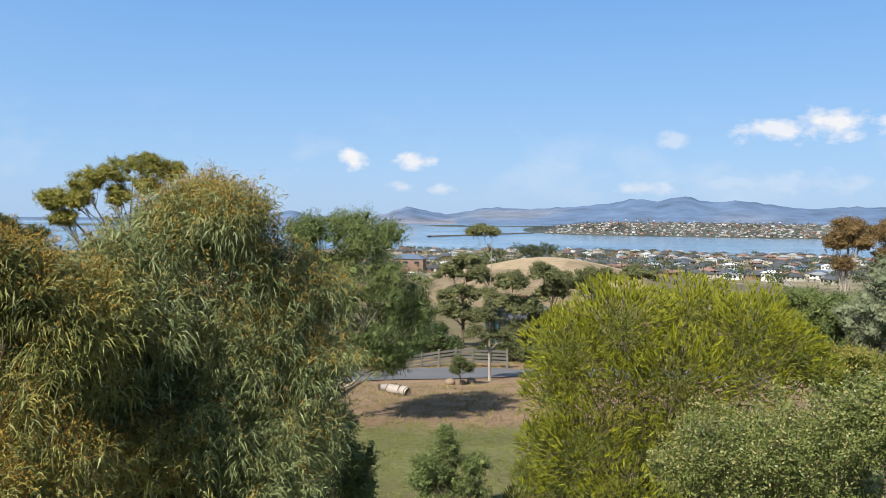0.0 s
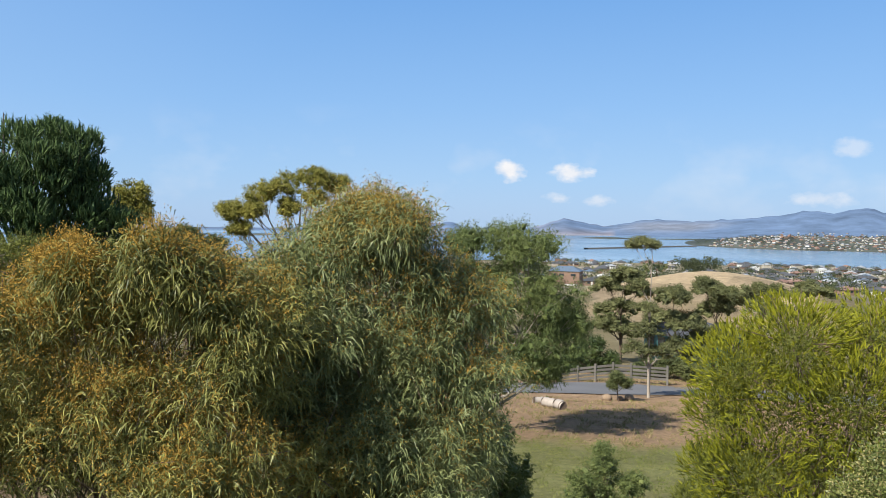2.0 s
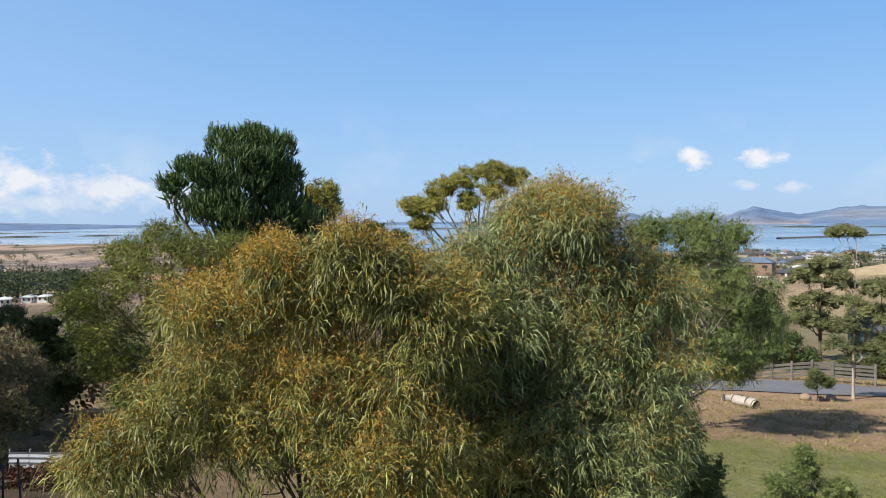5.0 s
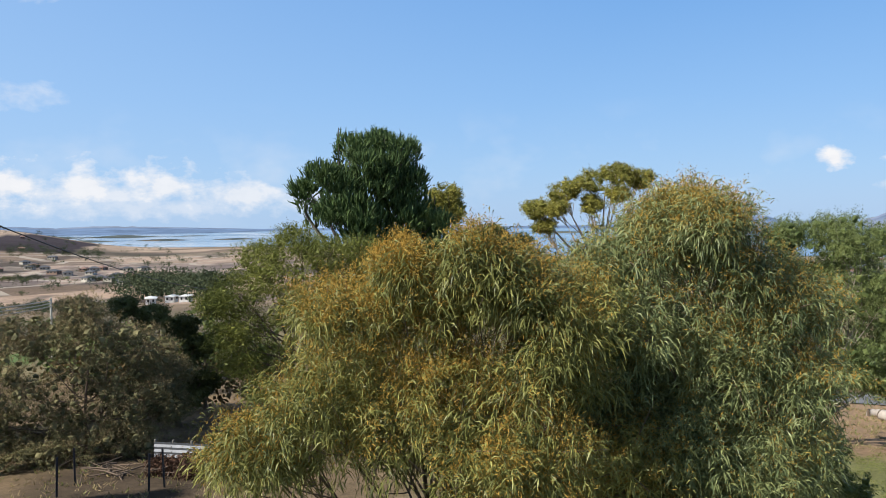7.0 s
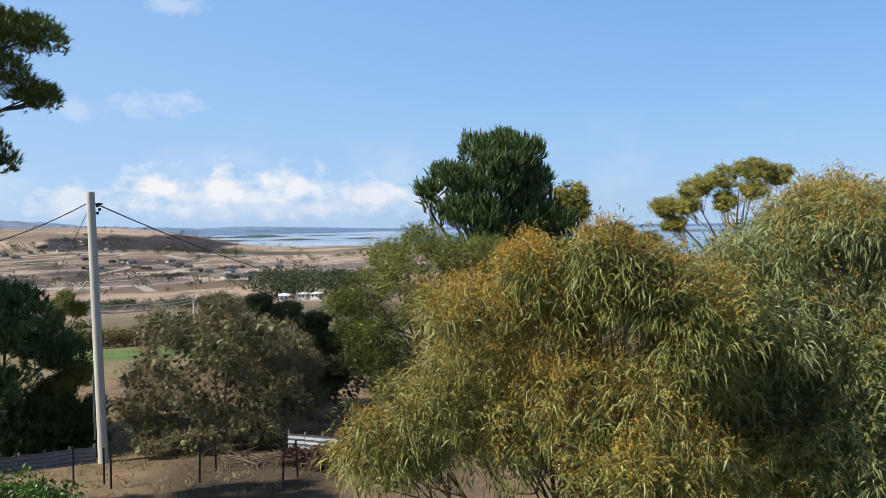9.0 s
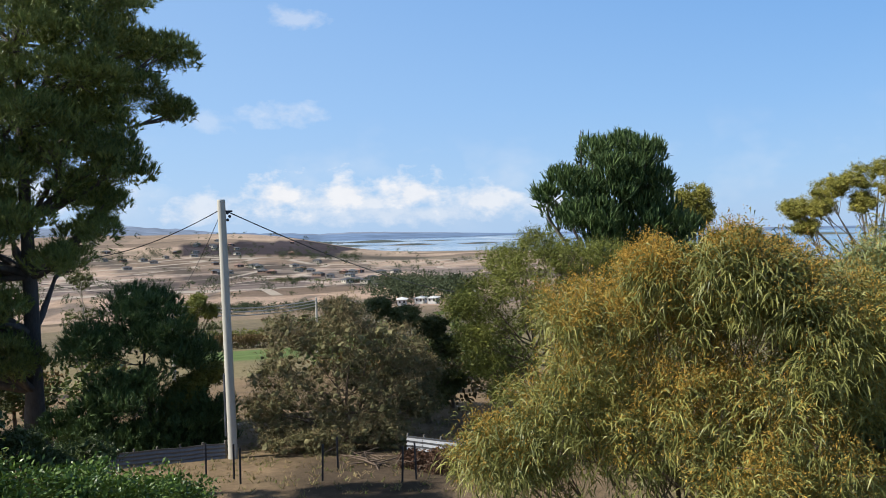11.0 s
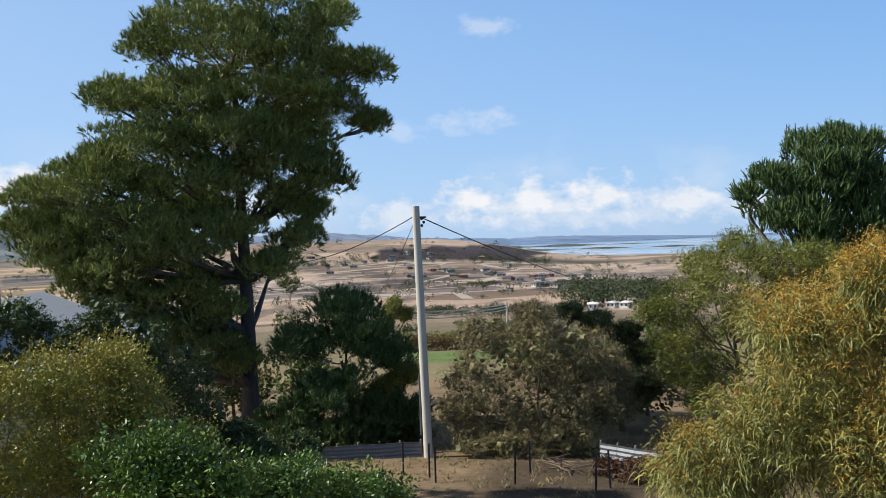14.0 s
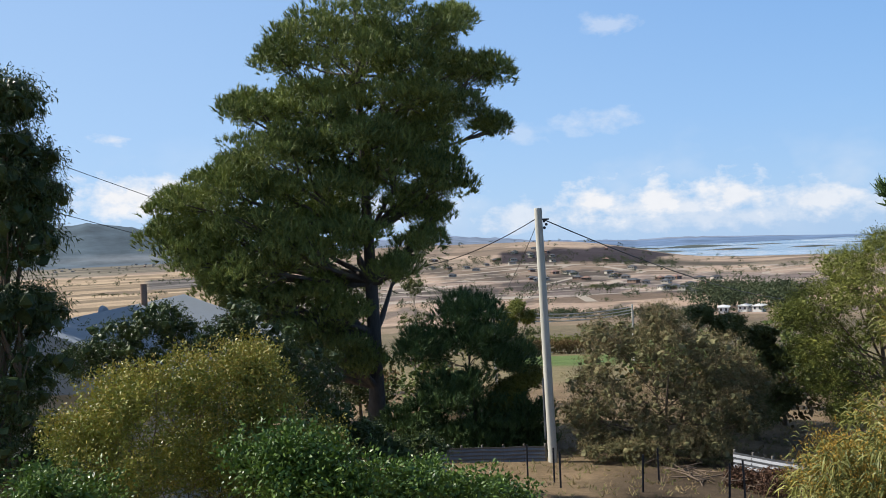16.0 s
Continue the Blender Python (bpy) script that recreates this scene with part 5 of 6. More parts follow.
base = pol(63.4, 29.7)
base.z = ground_z(base.x, base.y) - 0.1
ptop = pol(63.66, 29.7, 1.02)
pole = utility_pole(base, ptop, 0.165, 0.135, "weathered grey timber utility pole with cables")
lean_dir = ptop - base
for k in range(3):
    bm = bmesh.new()
    bmesh.ops.create_uvsphere(bm, u_segments=8, v_segments=6, radius=0.055, matrix=Matrix.Translation(lean_dir + pol(63.6 - 90, 0.2 + 0.07 * (k % 2), -0.42 - 0.12 * k)))
    part("insulator", bm, DARK_STEEL, pole, "dark insulator")
bm = box(bmesh.new(), (0.42, 0.05, 0.06), tuple(lean_dir + pol(63.6 - 90, 0.16, -0.36)), 63.6, 0.01)
part("bracket", bm, DARK_STEEL, pole, "dark steel bracket")
bm = box(bmesh.new(), (0.06, 0.05, 2.2), tuple(lean_dir * 0.22 + pol(63.6 + 90, 0.2)), 63.6, 0.01)
part("cable_guard", bm, STEEL, pole, "grey steel cable guard")
far_pole_a, far_pole_b, far_pole_c = pol(46.4, 74, -6.2), pol(66.9, 70, -5.6), pol(57.4, 88, -7.6)
for q, h, lab in ((far_pole_a, 9.5, "distant timber power pole"), (far_pole_b, 9.0, "distant timber power pole"), (far_pole_c, 8.0, "distant pale power pole")):
    gz = ground_z(q.x, q.y)
    utility_pole(Vector((q.x, q.y, gz - 0.1)), Vector((q.x, q.y, q.z + 0.2)), 0.13, 0.10, lab)
att = ptop + Vector((0, 0, -0.28))
catenary("overhead_cable", att, far_pole_a, 0.7, 0.022, CABLE, "black overhead cable between poles")
catenary("overhead_cable", att, pol(73.5, 44, -1.2), 0.5, 0.018, CABLE, "black overhead cable between poles")
catenary("overhead_cable", att + Vector((0, 0, -0.1)), far_pole_b, 0.5, 0.012, CABLE, "thin overhead cable to a distant pole")
catenary("overhead_cable", pol(103.0, 38, 6.2), far_pole_b + Vector((0, 0, 0.15)), 0.5, 0.016, CABLE, "black overhead cable crossing the pine")
catenary("overhead_cable", pol(101.5, 38, 3.42), far_pole_b, 0.7, 0.016, CABLE, "black overhead cable crossing the pine")
for k in range(3):
    catenary("overhead_cable", far_pole_b + Vector((0, 0, -0.35 * k - 0.4)), far_pole_c + Vector((0, 0, -0.3 * k)), 0.5, 0.05, PALE_CABLE, "pale overhead cable between distant poles")


def rail_fence():
    root = new("rail_fence")
    a0, a1, nb = 2.6, -4.6, 6
    root.location = pol(0, 56.5, ground_z(0, 56.5))
    tagged(root, "weathered grey timber post and rail fence", "fence")
    pts = []
    for i in range(nb + 1):
        p = pol(a0 + (a1 - a0) * i / nb, 55.5 + 2.0 * i / nb)
        p.z = ground_z(p.x, p.y) - 0.32 + (0.14 * min(i, 3))
        pts.append(p - root.location)
    for p in pts:
        bm = box(bmesh.new(), (0.14, 0.14, 1.6), tuple(p + Vector((0, 0, 0.45))), 0, 0.015)
        part("post", bm, RAIL_WOOD, root)
    for p, q in zip(pts[:-1], pts[1:]):
        for k in range(4):
            h = Vector((0, 0, 0.3 + 0.245 * k))
            m = (p + q) / 2 + h
            v = q - p
            bm = bmesh.new()
            bmesh.ops.create_cube(bm, size=1, matrix=Matrix.Translation(m) @ v.to_track_quat("X", "Z").to_matrix().to_4x4() @ Matrix.Diagonal((v.length, 0.04, 0.15, 1)))
            part("rail", bm, RAIL_WOOD, root)


rail_fence()


def corrugated_fence(name, a, b, h, mat, label, sheets):
    """Sheets of corrugated iron set end to end."""
    root = new(name)
    a, b = Vector(a), Vector(b)
    a.z, b.z = ground_z(a.x, a.y), ground_z(b.x, b.y)
    root.location = a
    tagged(root, label, "fence")
    v = b - a
    side = Vector((-v.y, v.x, 0)).normalized()
    for s in range(sheets):
        V, F = [], []
        n = 8
        for k in range(n + 1):
            zz = h * k / n
            off = side * (0.02 * (1 if k % 2 else -1) + 0.006 * (s % 2))
            for e in (s, s + 0.985):
                p = v * (e / sheets) + off + Vector((0, 0, zz + 0.02 * math.sin(3 * e)))
                V.append(tuple(p))
            if k:
                F.append((2 * k - 2, 2 * k - 1, 2 * k + 1, 2 * k))
        me = array_mesh("sheet", np.array(V), np.array(F))
        ob = link_mesh("sheet", me, mat, root)
        md = ob.modifiers.new("thickness", "SOLIDIFY")
        md.thickness = 0.004
    for s in range(sheets + 1):
        bm = box(bmesh.new(), (0.07, 0.07, h + 0.15), tuple(v * (s / sheets) + side * 0.07 + Vector((0, 0, h / 2))), 0, 0.01)
        part("post", bm, RAIL_WOOD, root)


corrugated_fence("iron_fence", pol(51.6, 28.5), pol(45.5, 25.6), 0.64, STEEL, "low bright corrugated iron garden edging", 5)
corrugated_fence("iron_fence", pol(72.5, 30.5), pol(63.9, 29.9), 0.55, STEEL, "low corrugated iron fence beside the pole", 6)
for az, d in ((65.2, 26.5), (63.4, 25.6), (63.0, 24.6), (57.5, 24.0), (56.4, 25.5), (52.0, 23.0), (51.0, 23.6)):
    p = pol(az, d)
    gz = ground_z(p.x, p.y)
    bm = bmesh.new()
    box(bm, (0.045, 0.012, 1.15), (0, 0, 0.5))
    box(bm, (0.012, 0.045, 1.15), (0, 0.022, 0.5))
    ob = tagged(part("garden_stake", bm, DARK_STEEL), "thin black steel garden stake", "stake", "stakes in the garden bed")
    ob.matrix_world = pose(p.x, p.y, gz, random.uniform(-3, 3), random.uniform(-3, 3), az * 3)


def log(name, at, length, r, turn, label):
    root = new(name)
    root.matrix_world = pose(at.x, at.y, ground_z(at.x, at.y) + r * 0.92, 0, 0, turn)
    tagged(root, label, "log")
    n = 7
    V, F = tubes([[(np.array((length * (i / n - 0.5), 0.02 * math.sin(2 * i), 0.02 * math.cos(3 * i))), r * (1 - 0.10 * i / n + 0.05 * math.sin(5 * i))) for i in range(n + 1)]], 14)
    link_mesh("bole", array_mesh("bole", V, F, smooth=True), LOG_WOOD, root)
    # dark bark colour on the sawn ends stands in for their shade
    for s in (-1, 1):
        bm = bmesh.new()
        bmesh.ops.create_cone(bm, cap_ends=True, segments=14, radius1=r * 0.95, radius2=r * 0.9, depth=0.03, matrix=Matrix.Translation((s * length / 2, 0, 0)) @ pose(0, 0, 0, 0, 90, 0))
        part("sawn_end", bm, BARK, root, "sawn end coloured dark for its shade")


log("fallen_log", pol(3.2, 41.0), 0.95, 0.24, -38, "pale sawn log lying on dry grass")
log("fallen_log", pol(2.6, 40.2), 0.6, 0.25, -60, "pale sawn log lying on dry grass")
log("fallen_log", pol(3.9, 42.6), 0.8, 0.18, 20, "pale sawn log lying on dry grass")


# ---- houses ----
def hip_roof(bm, w, l, z0, h, over=0.5, gable=False):
    x, y = w / 2 + over, l / 2 + over
    rid = (y if gable else max(0.3, y - x))
    vs = [bm.verts.new(v) for v in ((-x, -y, z0), (x, -y, z0), (x, y, z0), (-x, y, z0), (0, -rid, z0 + h), (0, rid, z0 + h))]
    lo = [bm.verts.new((v.co.x, v.co.y, z0 - 0.18)) for v in vs[:4]]
    for f in ((0, 1, 4), (1, 2, 5, 4), (2, 3, 5), (3, 0, 4, 5)):
        bm.faces.new([vs[i] for i in f])
    for i in range(4):
        j = (i + 1) % 4
        bm.faces.new((lo[i], lo[j], vs[j], vs[i]))
    bm.faces.new(lo[::-1])


def house(name, w, l, h, rh, wall, roof, label, seed, windows=True, gable=False):
    rng = random.Random(seed)
    root = tagged(new(name), label, "house", "houses of the town")
    part("wall", box(bmesh.new(), (w, l, h + 2), (0, 0, h / 2 - 1)), wall, root)
    bm = bmesh.new()
    hip_roof(bm, w, l, h, rh, gable=gable)
    if rng.random() < 0.6:
        box(bm, (w * 0.5, l * 0.35, 0.2), (w * 0.45, l * 0.2, h - 0.05))
    part("roof", bm, roof, root)
    if windows:
        for sx in (-1, 1):
            for k in (-0.3, 0.08, 0.34):
                part("window", box(bmesh.new(), (0.1, l * 0.16, 1.2), (sx * w / 2, k * l, h * 0.58)), GLASS, root, "dark window glass")
        for k in (-0.25, 0.25):
            part("window", box(bmesh.new(), (w * 0.2, 0.1, 1.2), (k * w, -l / 2, h * 0.58)), GLASS, root, "dark window glass")
        part("door", box(bmesh.new(), (0.12, 1.0, 2.1), (w / 2, -0.12 * l, 1.05)), WHITE, root)
    return root


PLANS = [
    (7.0, 10.0, 2.5, 1.7, CREAM, SLATE_ROOF, "low house with cream walls and a dark hip roof"),
    (6.5, 10.0, 2.5, 1.7, WHITE, GREY_ROOF, "low white house with a grey metal roof"),
    (6.8, 9.5, 2.5, 1.8, BRICK, RED_ROOF, "brick house with a red tiled roof"),
    (7.2, 10.5, 2.5, 1.8, BRICK, SLATE_ROOF, "brick house with a dark slate roof"),
    (6.2, 8.5, 4.4, 1.4, WHITE, PALE_ROOF, "two-storey white house with a pale roof"),
    (6.5, 9.5, 2.5, 1.6, CREAM, BLUE_ROOF, "cream house with a blue metal roof")]


def put_house(proto, az, d, turn, sink=0.0):
    p = pol(az, d)
    return copy_thing(proto, pose(p.x, p.y, ground_z(p.x, p.y) + 0.5 - sink, 0, 0, turn))


def settle(plans, spots, windows):
    protos = []
    rng = random.Random(77)
    for i, (az, d, turn) in enumerate(spots):
        k = rng.choice((0, 0, 0, 0, 1, 1, 2, 3, 3, 3, 5, 4 if rng.random() < 0.5 else 0)) if i >= len(plans) else i
        if i < len(plans):
            w, l, h, rh, wl, rf, lab = plans[k]
            ob = house("house", w, l, h, rh, wl, rf, lab, k, windows)
            p = pol(az, d)
            ob.matrix_world = pose(p.x, p.y, ground_z(p.x, p.y) + 0.5, 0, 0, turn)
            protos.append(ob)
        else:
            put_house(protos[k], az, d, turn)


rng = random.Random(3)
spots = []
for row in range(20):
    d = 480 * 1.05 ** row
    step = math.degrees(14.0 / d)
    az = -33.0
    while az < 6:
        if rng.random() < (0.8 if az < -9 else 0.35) and not (-14 < az < -2 and d < 500):
            spots.append((az + rng.uniform(-0.2, 0.2) * step, d * rng.uniform(0.975, 1.025), 20 + 90 * rng.randint(0, 3) + rng.uniform(-12, 12)))
        az += step * rng.uniform(0.9, 1.5)
spots.sort(key=lambda s: s[1] + 60 * rng.random())
near_spots, rest = spots[:285], spots[285:]
settle(PLANS, near_spots, True)


def house_rows(name, where, label):
    """Houses too far off to pick apart: walls and hip roofs in one mesh."""
    r = np.random.default_rng(21)
    V, F, M = [], [], []
    quads = ((0, 1, 5, 4), (1, 2, 6, 5), (2, 3, 7, 6), (3, 0, 4, 7), (8, 9, 12, 12), (9, 10, 13, 12), (10, 11, 13, 13), (11, 8, 12, 13))
    for az, d, turn in where:
        p = pol(az, d)
        z = ground_z(p.x, p.y)
        if z < -59:
            continue
        k_ = 0.82 if d < 1500 else 0.62
        w, l, h = k_ * r.uniform(3.6, 4.8), k_ * r.uniform(5.2, 7.5), k_ * r.choice([3.0, 3.2, 5.0])
        c, s = math.cos(radians(turn)), math.sin(radians(turn))
        pts = [(-w, -l, -2), (w, -l, -2), (w, l, -2), (-w, l, -2), (-w, -l, h), (w, -l, h), (w, l, h), (-w, l, h)]
        o = 0.5
        pts += [(-w - o, -l - o, h), (w + o, -l - o, h), (w + o, l + o, h), (-w - o, l + o, h), (0, -l + w, h + 2.3), (0, l - w, h + 2.3)]
        n0 = len(V)
        V += [(p.x + a * c - b_ * s, p.y + a * s + b_ * c, z + e) for a, b_, e in pts]
        wall, roof = r.choice([0, 0, 0, 1, 2, 2, 2]), r.choice([3, 3, 3, 3, 4, 4, 5])
        for k, q in enumerate(quads):
            F.append([n0 + i for i in q])
            M.append(wall if k < 4 else roof)
    me = bpy.data.meshes.new(name)
    me.from_pydata(V, [], [list(dict.fromkeys(f)) for f in F])
    me.polygons.foreach_set("material_index", np.array(M, dtype=np.int32))
    tagged(link_mesh(name, me, [CREAM, WHITE, BRICK, SLATE_ROOF, GREY_ROOF, RED_ROOF, PALE_ROOF]), label, "houses", kind="stuff")


spots = list(rest)
for row in range(16):
    d = 2110 + 34 * row
    az = -34.0
    while az < -6.5 - 0.1 * row:
        if rng.random() < 0.72:
            spots.append((az, d + rng.uniform(-12, 12), rng.uniform(0, 180)))
        az += rng.uniform(0.2, 0.5)
spots += [(rng.uniform(-31, -11), rng.uniform(3480, 3800), rng.uniform(0, 180)) for _ in range(200)]
house_rows("distant_houses", spots, "many small pale houses on a far shore")
spots = [(rng.uniform(51.5, 57.5), rng.uniform(700, 900), rng.uniform(0, 180)) for _ in range(14)]
spots += [(rng.uniform(56, 74), rng.uniform(1050, 1500), rng.uniform(0, 180)) for _ in range(26)] + [(rng.uniform(57, 64), rng.uniform(880, 1050), rng.uniform(0, 180)) for _ in range(14)] + [(53.0, 620, 10)]
spots += [(rng.uniform(83, 96), rng.uniform(2900, 3500), rng.uniform(0, 180)) for _ in range(16)]
settle([PLANS[0], PLANS[2], PLANS[3], PLANS[0], PLANS[3], PLANS[2]], spots, True)

for az, d, turn in ((49.2, 430, 35), (50.1, 436, 35), (51.4, 410, 50)):
    ob = house("shed", 4.5, 8, 2.6, 0.8, WHITE, PALE_ROOF, "small white shed in the valley", 14)
    p = pol(az, d)
    ob.matrix_world = pose(p.x, p.y, ground_z(p.x, p.y) + 0.6, 0, 0, turn)
# the brick house with the blue roof on the near edge of town
ob = house("house", 9, 16, 4.6, 2.4, BRICK, BLUE_ROOF, "two-storey brick house with a blue roof", 9)
p = pol(2.3, 430)
ob.matrix_world = pose(p.x, p.y, ground_z(p.x, p.y) + 4.5, 0, 0, 80)
# the teal house half hidden beyond the road
ob = house("house", 6, 8, 2.6, 1.2, TEAL, SLATE_ROOF, "teal weatherboard house behind the trees", 10)
p = pol(-6.3, 80)
ob.matrix_world = pose(p.x, p.y, ground_z(p.x, p.y) + 0.4, 0, 0, 25)
# the neighbour's house
ob = house("house", 5.8, 11.0, 4.5, 1.4, CREAM, ZINC_ROOF, "cream house with a grey metal gable roof and flue", 12, True, True)
p = pol(91.4, 26.6)
ob.matrix_world = pose(p.x, p.y, ground_z(p.x, p.y) + 0.25, 0, 0, 71.4)
V, F = tubes([[(np.array((0.15, 1.2, 5.6)), 0.1), (np.array((0.15, 1.2, 6.5)), 0.1)]], 10)
link_mesh("flue", array_mesh("flue", V, F, smooth=True), BRICK, ob, "brown flue pipe")
bm = bmesh.new()
bmesh.ops.create_cone(bm, cap_ends=True, segments=16, radius1=0.30, radius2=0.22, depth=0.05, matrix=ob.matrix_world.inverted() @ Matrix.Translation(pol(92.6, 25.6, -1.62)) @ pose(0, 0, 0, 75, 0, 150))
part("dish", bm, GREY_ROOF, ob, "grey satellite dish")

# ---- distant trees ----
def far_tree(name, h, w, n, leaf, label, seed, mat):
    rng_ = np.random.default_rng(seed)
    root = tagged(new(name), label, "tree", "distant trees")
    lobes = np.array([(rng_.normal() * w * 0.28, rng_.normal() * w * 0.28, h * rng_.uniform(0.5, 0.85), w * rng_.uniform(0.22, 0.36)) for _ in range(7)])
    V, F, *_ = leaf_arrays(rng_, lobes, n, leaf, leaf * 0.55, 5, leaf * 1.6, 0.8, 0.3, 0.1, 0.8, 0.85, 0.1, 0.1, 0.0, 0.5)
    W_, Fw = tubes([[(np.array((0, 0, -1.0)), w * 0.045), (np.array((0.1, 0.1, h * 0.7)), w * 0.02)]], 6)
    link_mesh("trunk", array_mesh("trunk", W_, Fw, smooth=True), BARK, root)
    link_mesh("crown", array_mesh("crown", V, F), mat, root)
    return root


def scatter(protos, spots, seed):
    r = random.Random(seed)
    for i, (az, d) in enumerate(spots):
        p = pol(az, d)
        z = ground_z(p.x, p.y)
        if z < -59.6:
            continue
        s = r.uniform(0.55, 1.05)
        m = pose(p.x, p.y, z, 0, 0, r.uniform(0, 360)) @ Matrix.Diagonal((s * r.uniform(0.9, 1.3), s, s, 1))
        if i < len(protos):
            protos[i].matrix_world = m
        else:
            copy_thing(r.choice(protos), Matrix(m) @ Matrix.Diagonal((*(1 / v for v in (1, 1, 1)), 1)))


rng = random.Random(8)
mid = [far_tree("bushy_tree", 5, 5, 620, 0.55, "olive bushy tree on the middle slope", 60, L_OLIVE), far_tree("bushy_tree", 6, 6, 620, 0.62, "dark green bushy tree on the middle slope", 61, L_GUM),
       far_tree("low_shrub", 2.4, 4, 500, 0.42, "low dry shrub on the middle slope", 62, L_RUST)]
spots = [(rng.uniform(-32, 9), rng.uniform(85, 240)) for _ in range(60)] + [(rng.uniform(46, 62), rng.uniform(75, 260)) for _ in range(24)] + [(rng.uniform(62, 100), rng.uniform(60, 200)) for _ in range(24)]
spots = [(a, d) for a, d in spots if not (57 < a < 66 and d < 130)]
spots += [(rng.uniform(44, 57), rng.uniform(40, 72)) for _ in range(18)] + [(rng.uniform(67, 90), rng.uniform(40, 70)) for _ in range(14)]
scatter(mid, spots, 1)
far = [far_tree("town_tree", 7, 7, 150, 1.2, "distant dark green tree among houses", 70, L_FAR), far_tree("town_tree", 9, 8, 160, 1.35, "distant dark green tree among houses", 71, L_GUM),
       far_tree("town_tree", 5, 8, 140, 1.2, "distant low olive tree", 72, L_OLIVE)]
spots = [(-3.4, 330), (-3.1, 332), (-3.8, 335)]
spots += [(rng.uniform(-33, 6), 400 * math.exp(rng.uniform(0, 1.1))) for _ in range(165)]
spots += [(67.8 + rng.uniform(-0.9, 0.9), 480 + rng.uniform(-15, 15)) for _ in range(9)]
lines = []
for row in range(16):
    a0, d0 = rng.uniform(48, 92), rng.uniform(640, 1900)
    lines += [(a0 + k * 0.33 + rng.uniform(-0.1, 0.1), d0 * (1 + 0.004 * k) + rng.uniform(-4, 4)) for k in range(rng.randint(7, 16))]
spots += lines[:110]
scatter(far, spots, 2)


def far_woods(name, where, label, size, leaves):
    """Trees too many to count, as clumps of leaves in one mesh."""
    r = np.random.default_rng(31)
    lob = []
    for az, d in where:
        p = pol(az, d)
        z = ground_z(p.x, p.y)
        if z > -59.5:
            s = size * r.uniform(0.5, 1.2)
            for _ in range(3):
                lob.append((p.x + r.normal() * s * 0.4, p.y + r.normal() * s * 0.4, z + s * r.uniform(0.3, 0.9), s * r.uniform(0.35, 0.6)))
    V = np.concatenate([leaf_arrays(r, np.array(lob[k:k + 60]), leaves * 20, size * 0.16, size * 0.09, 4, size * 0.25, 0.8, 0.3, 0.1, 0.8, 0.85, 0.1, 0.1, 0.0, 0.5)[0] for k in range(0, len(lob), 60)])
    tagged(link_mesh(name, array_mesh(name, V, np.arange(len(V)).reshape(-1, 4)), L_FAR), label, "trees", kind="stuff")


far_woods("distant_woods", [(rng.uniform(-34, -6.2), rng.uniform(2060, 2640)) for _ in range(1300)] + [(rng.uniform(-33, 6), rng.uniform(900, 1290)) for _ in range(220)] + [(rng.uniform(-33, 6), 400 * math.exp(rng.uniform(0, 0.9))) for _ in range(330)] + lines[110:],
          "scattered dark trees among far houses", 7.0, 48)
far_woods("field_trees", [(rng.uniform(54, 77), rng.uniform(1180, 1330)) for _ in range(220)] + [(rng.uniform(46, 82), rng.uniform(480, 1180)) for _ in range(170)] + [(rng.uniform(50, 82), rng.uniform(1330, 1800)) for _ in range(90)]
          + [(rng.uniform(84, 97), rng.uniform(1500, 3300)) for _ in range(120)], "scattered dark trees and hedges across the paddocks", 6.0, 130)
far_woods("scrub_band", [(rng.uniform(53, 68), rng.uniform(330, 430)) for _ in range(130)], "low green scrub below the paddocks", 3.6, 150)
far_woods("hill_hedge", [(-5.6 - 0.14 * k, 338) for k in range(14)], "dark clipped hedge on a dry grass rise", 4.2, 150)
far_woods("valley_woods", [(rng.uniform(47.0, 52.5), rng.uniform(420, 640)) for _ in range(130)], "dark green woods in the valley below", 9.0, 110)


def grass(name, zones, n, L, mats, label, seed):
    """Dry blades and tufts over stretches of ground: (az0, az1, d0, d1)."""
    r = np.random.default_rng(seed)
    P = []
    for a0, a1, d0, d1 in zones:
        k = n // len(zones)
        az, d = r.uniform(a0, a1, k), np.sqrt(r.uniform(d0 ** 2, d1 ** 2, k))
        clump = np.sin(az * 3.1 + d * 0.9) + np.sin(az * 1.3 - d * 2.1) + r.normal(size=k) * 0.6
        az, d = az[clump > -0.3], d[clump > -0.3]
        P.append(np.stack([-np.sin(np.radians(az)) * d, np.cos(np.radians(az)) * d], 1))
    P = np.concatenate(P)
    P = np.repeat(P, 5, axis=0) + r.normal(size=(len(P) * 5, 2)) * 0.05
    z = height(P[:, 0], P[:, 1])
    base = np.column_stack([P, z - 0.01])
    dr = unit(r.normal(size=(len(P), 3)) * np.array([0.6, 0.6, 0.2]) + np.array([0, 0, 0.8]))
    ln = L * r.uniform(0.4, 1.3, len(P))
    side = unit(np.cross(dr, r.normal(size=(len(P), 3)))) * (0.012 * r.uniform(0.6, 1.5, len(P)))[:, None]
    V = np.stack([base - side, base + side, base + dr * ln[:, None] * 0.7 + side * 0.6, base + dr * ln[:, None]], axis=1).reshape(-1, 3)
    F = np.arange(len(V)).reshape(-1, 4)
    tagged(link_mesh(name, array_mesh(name, V, F, r.integers(0, len(mats), len(F))), mats), label, "grass", kind="stuff")


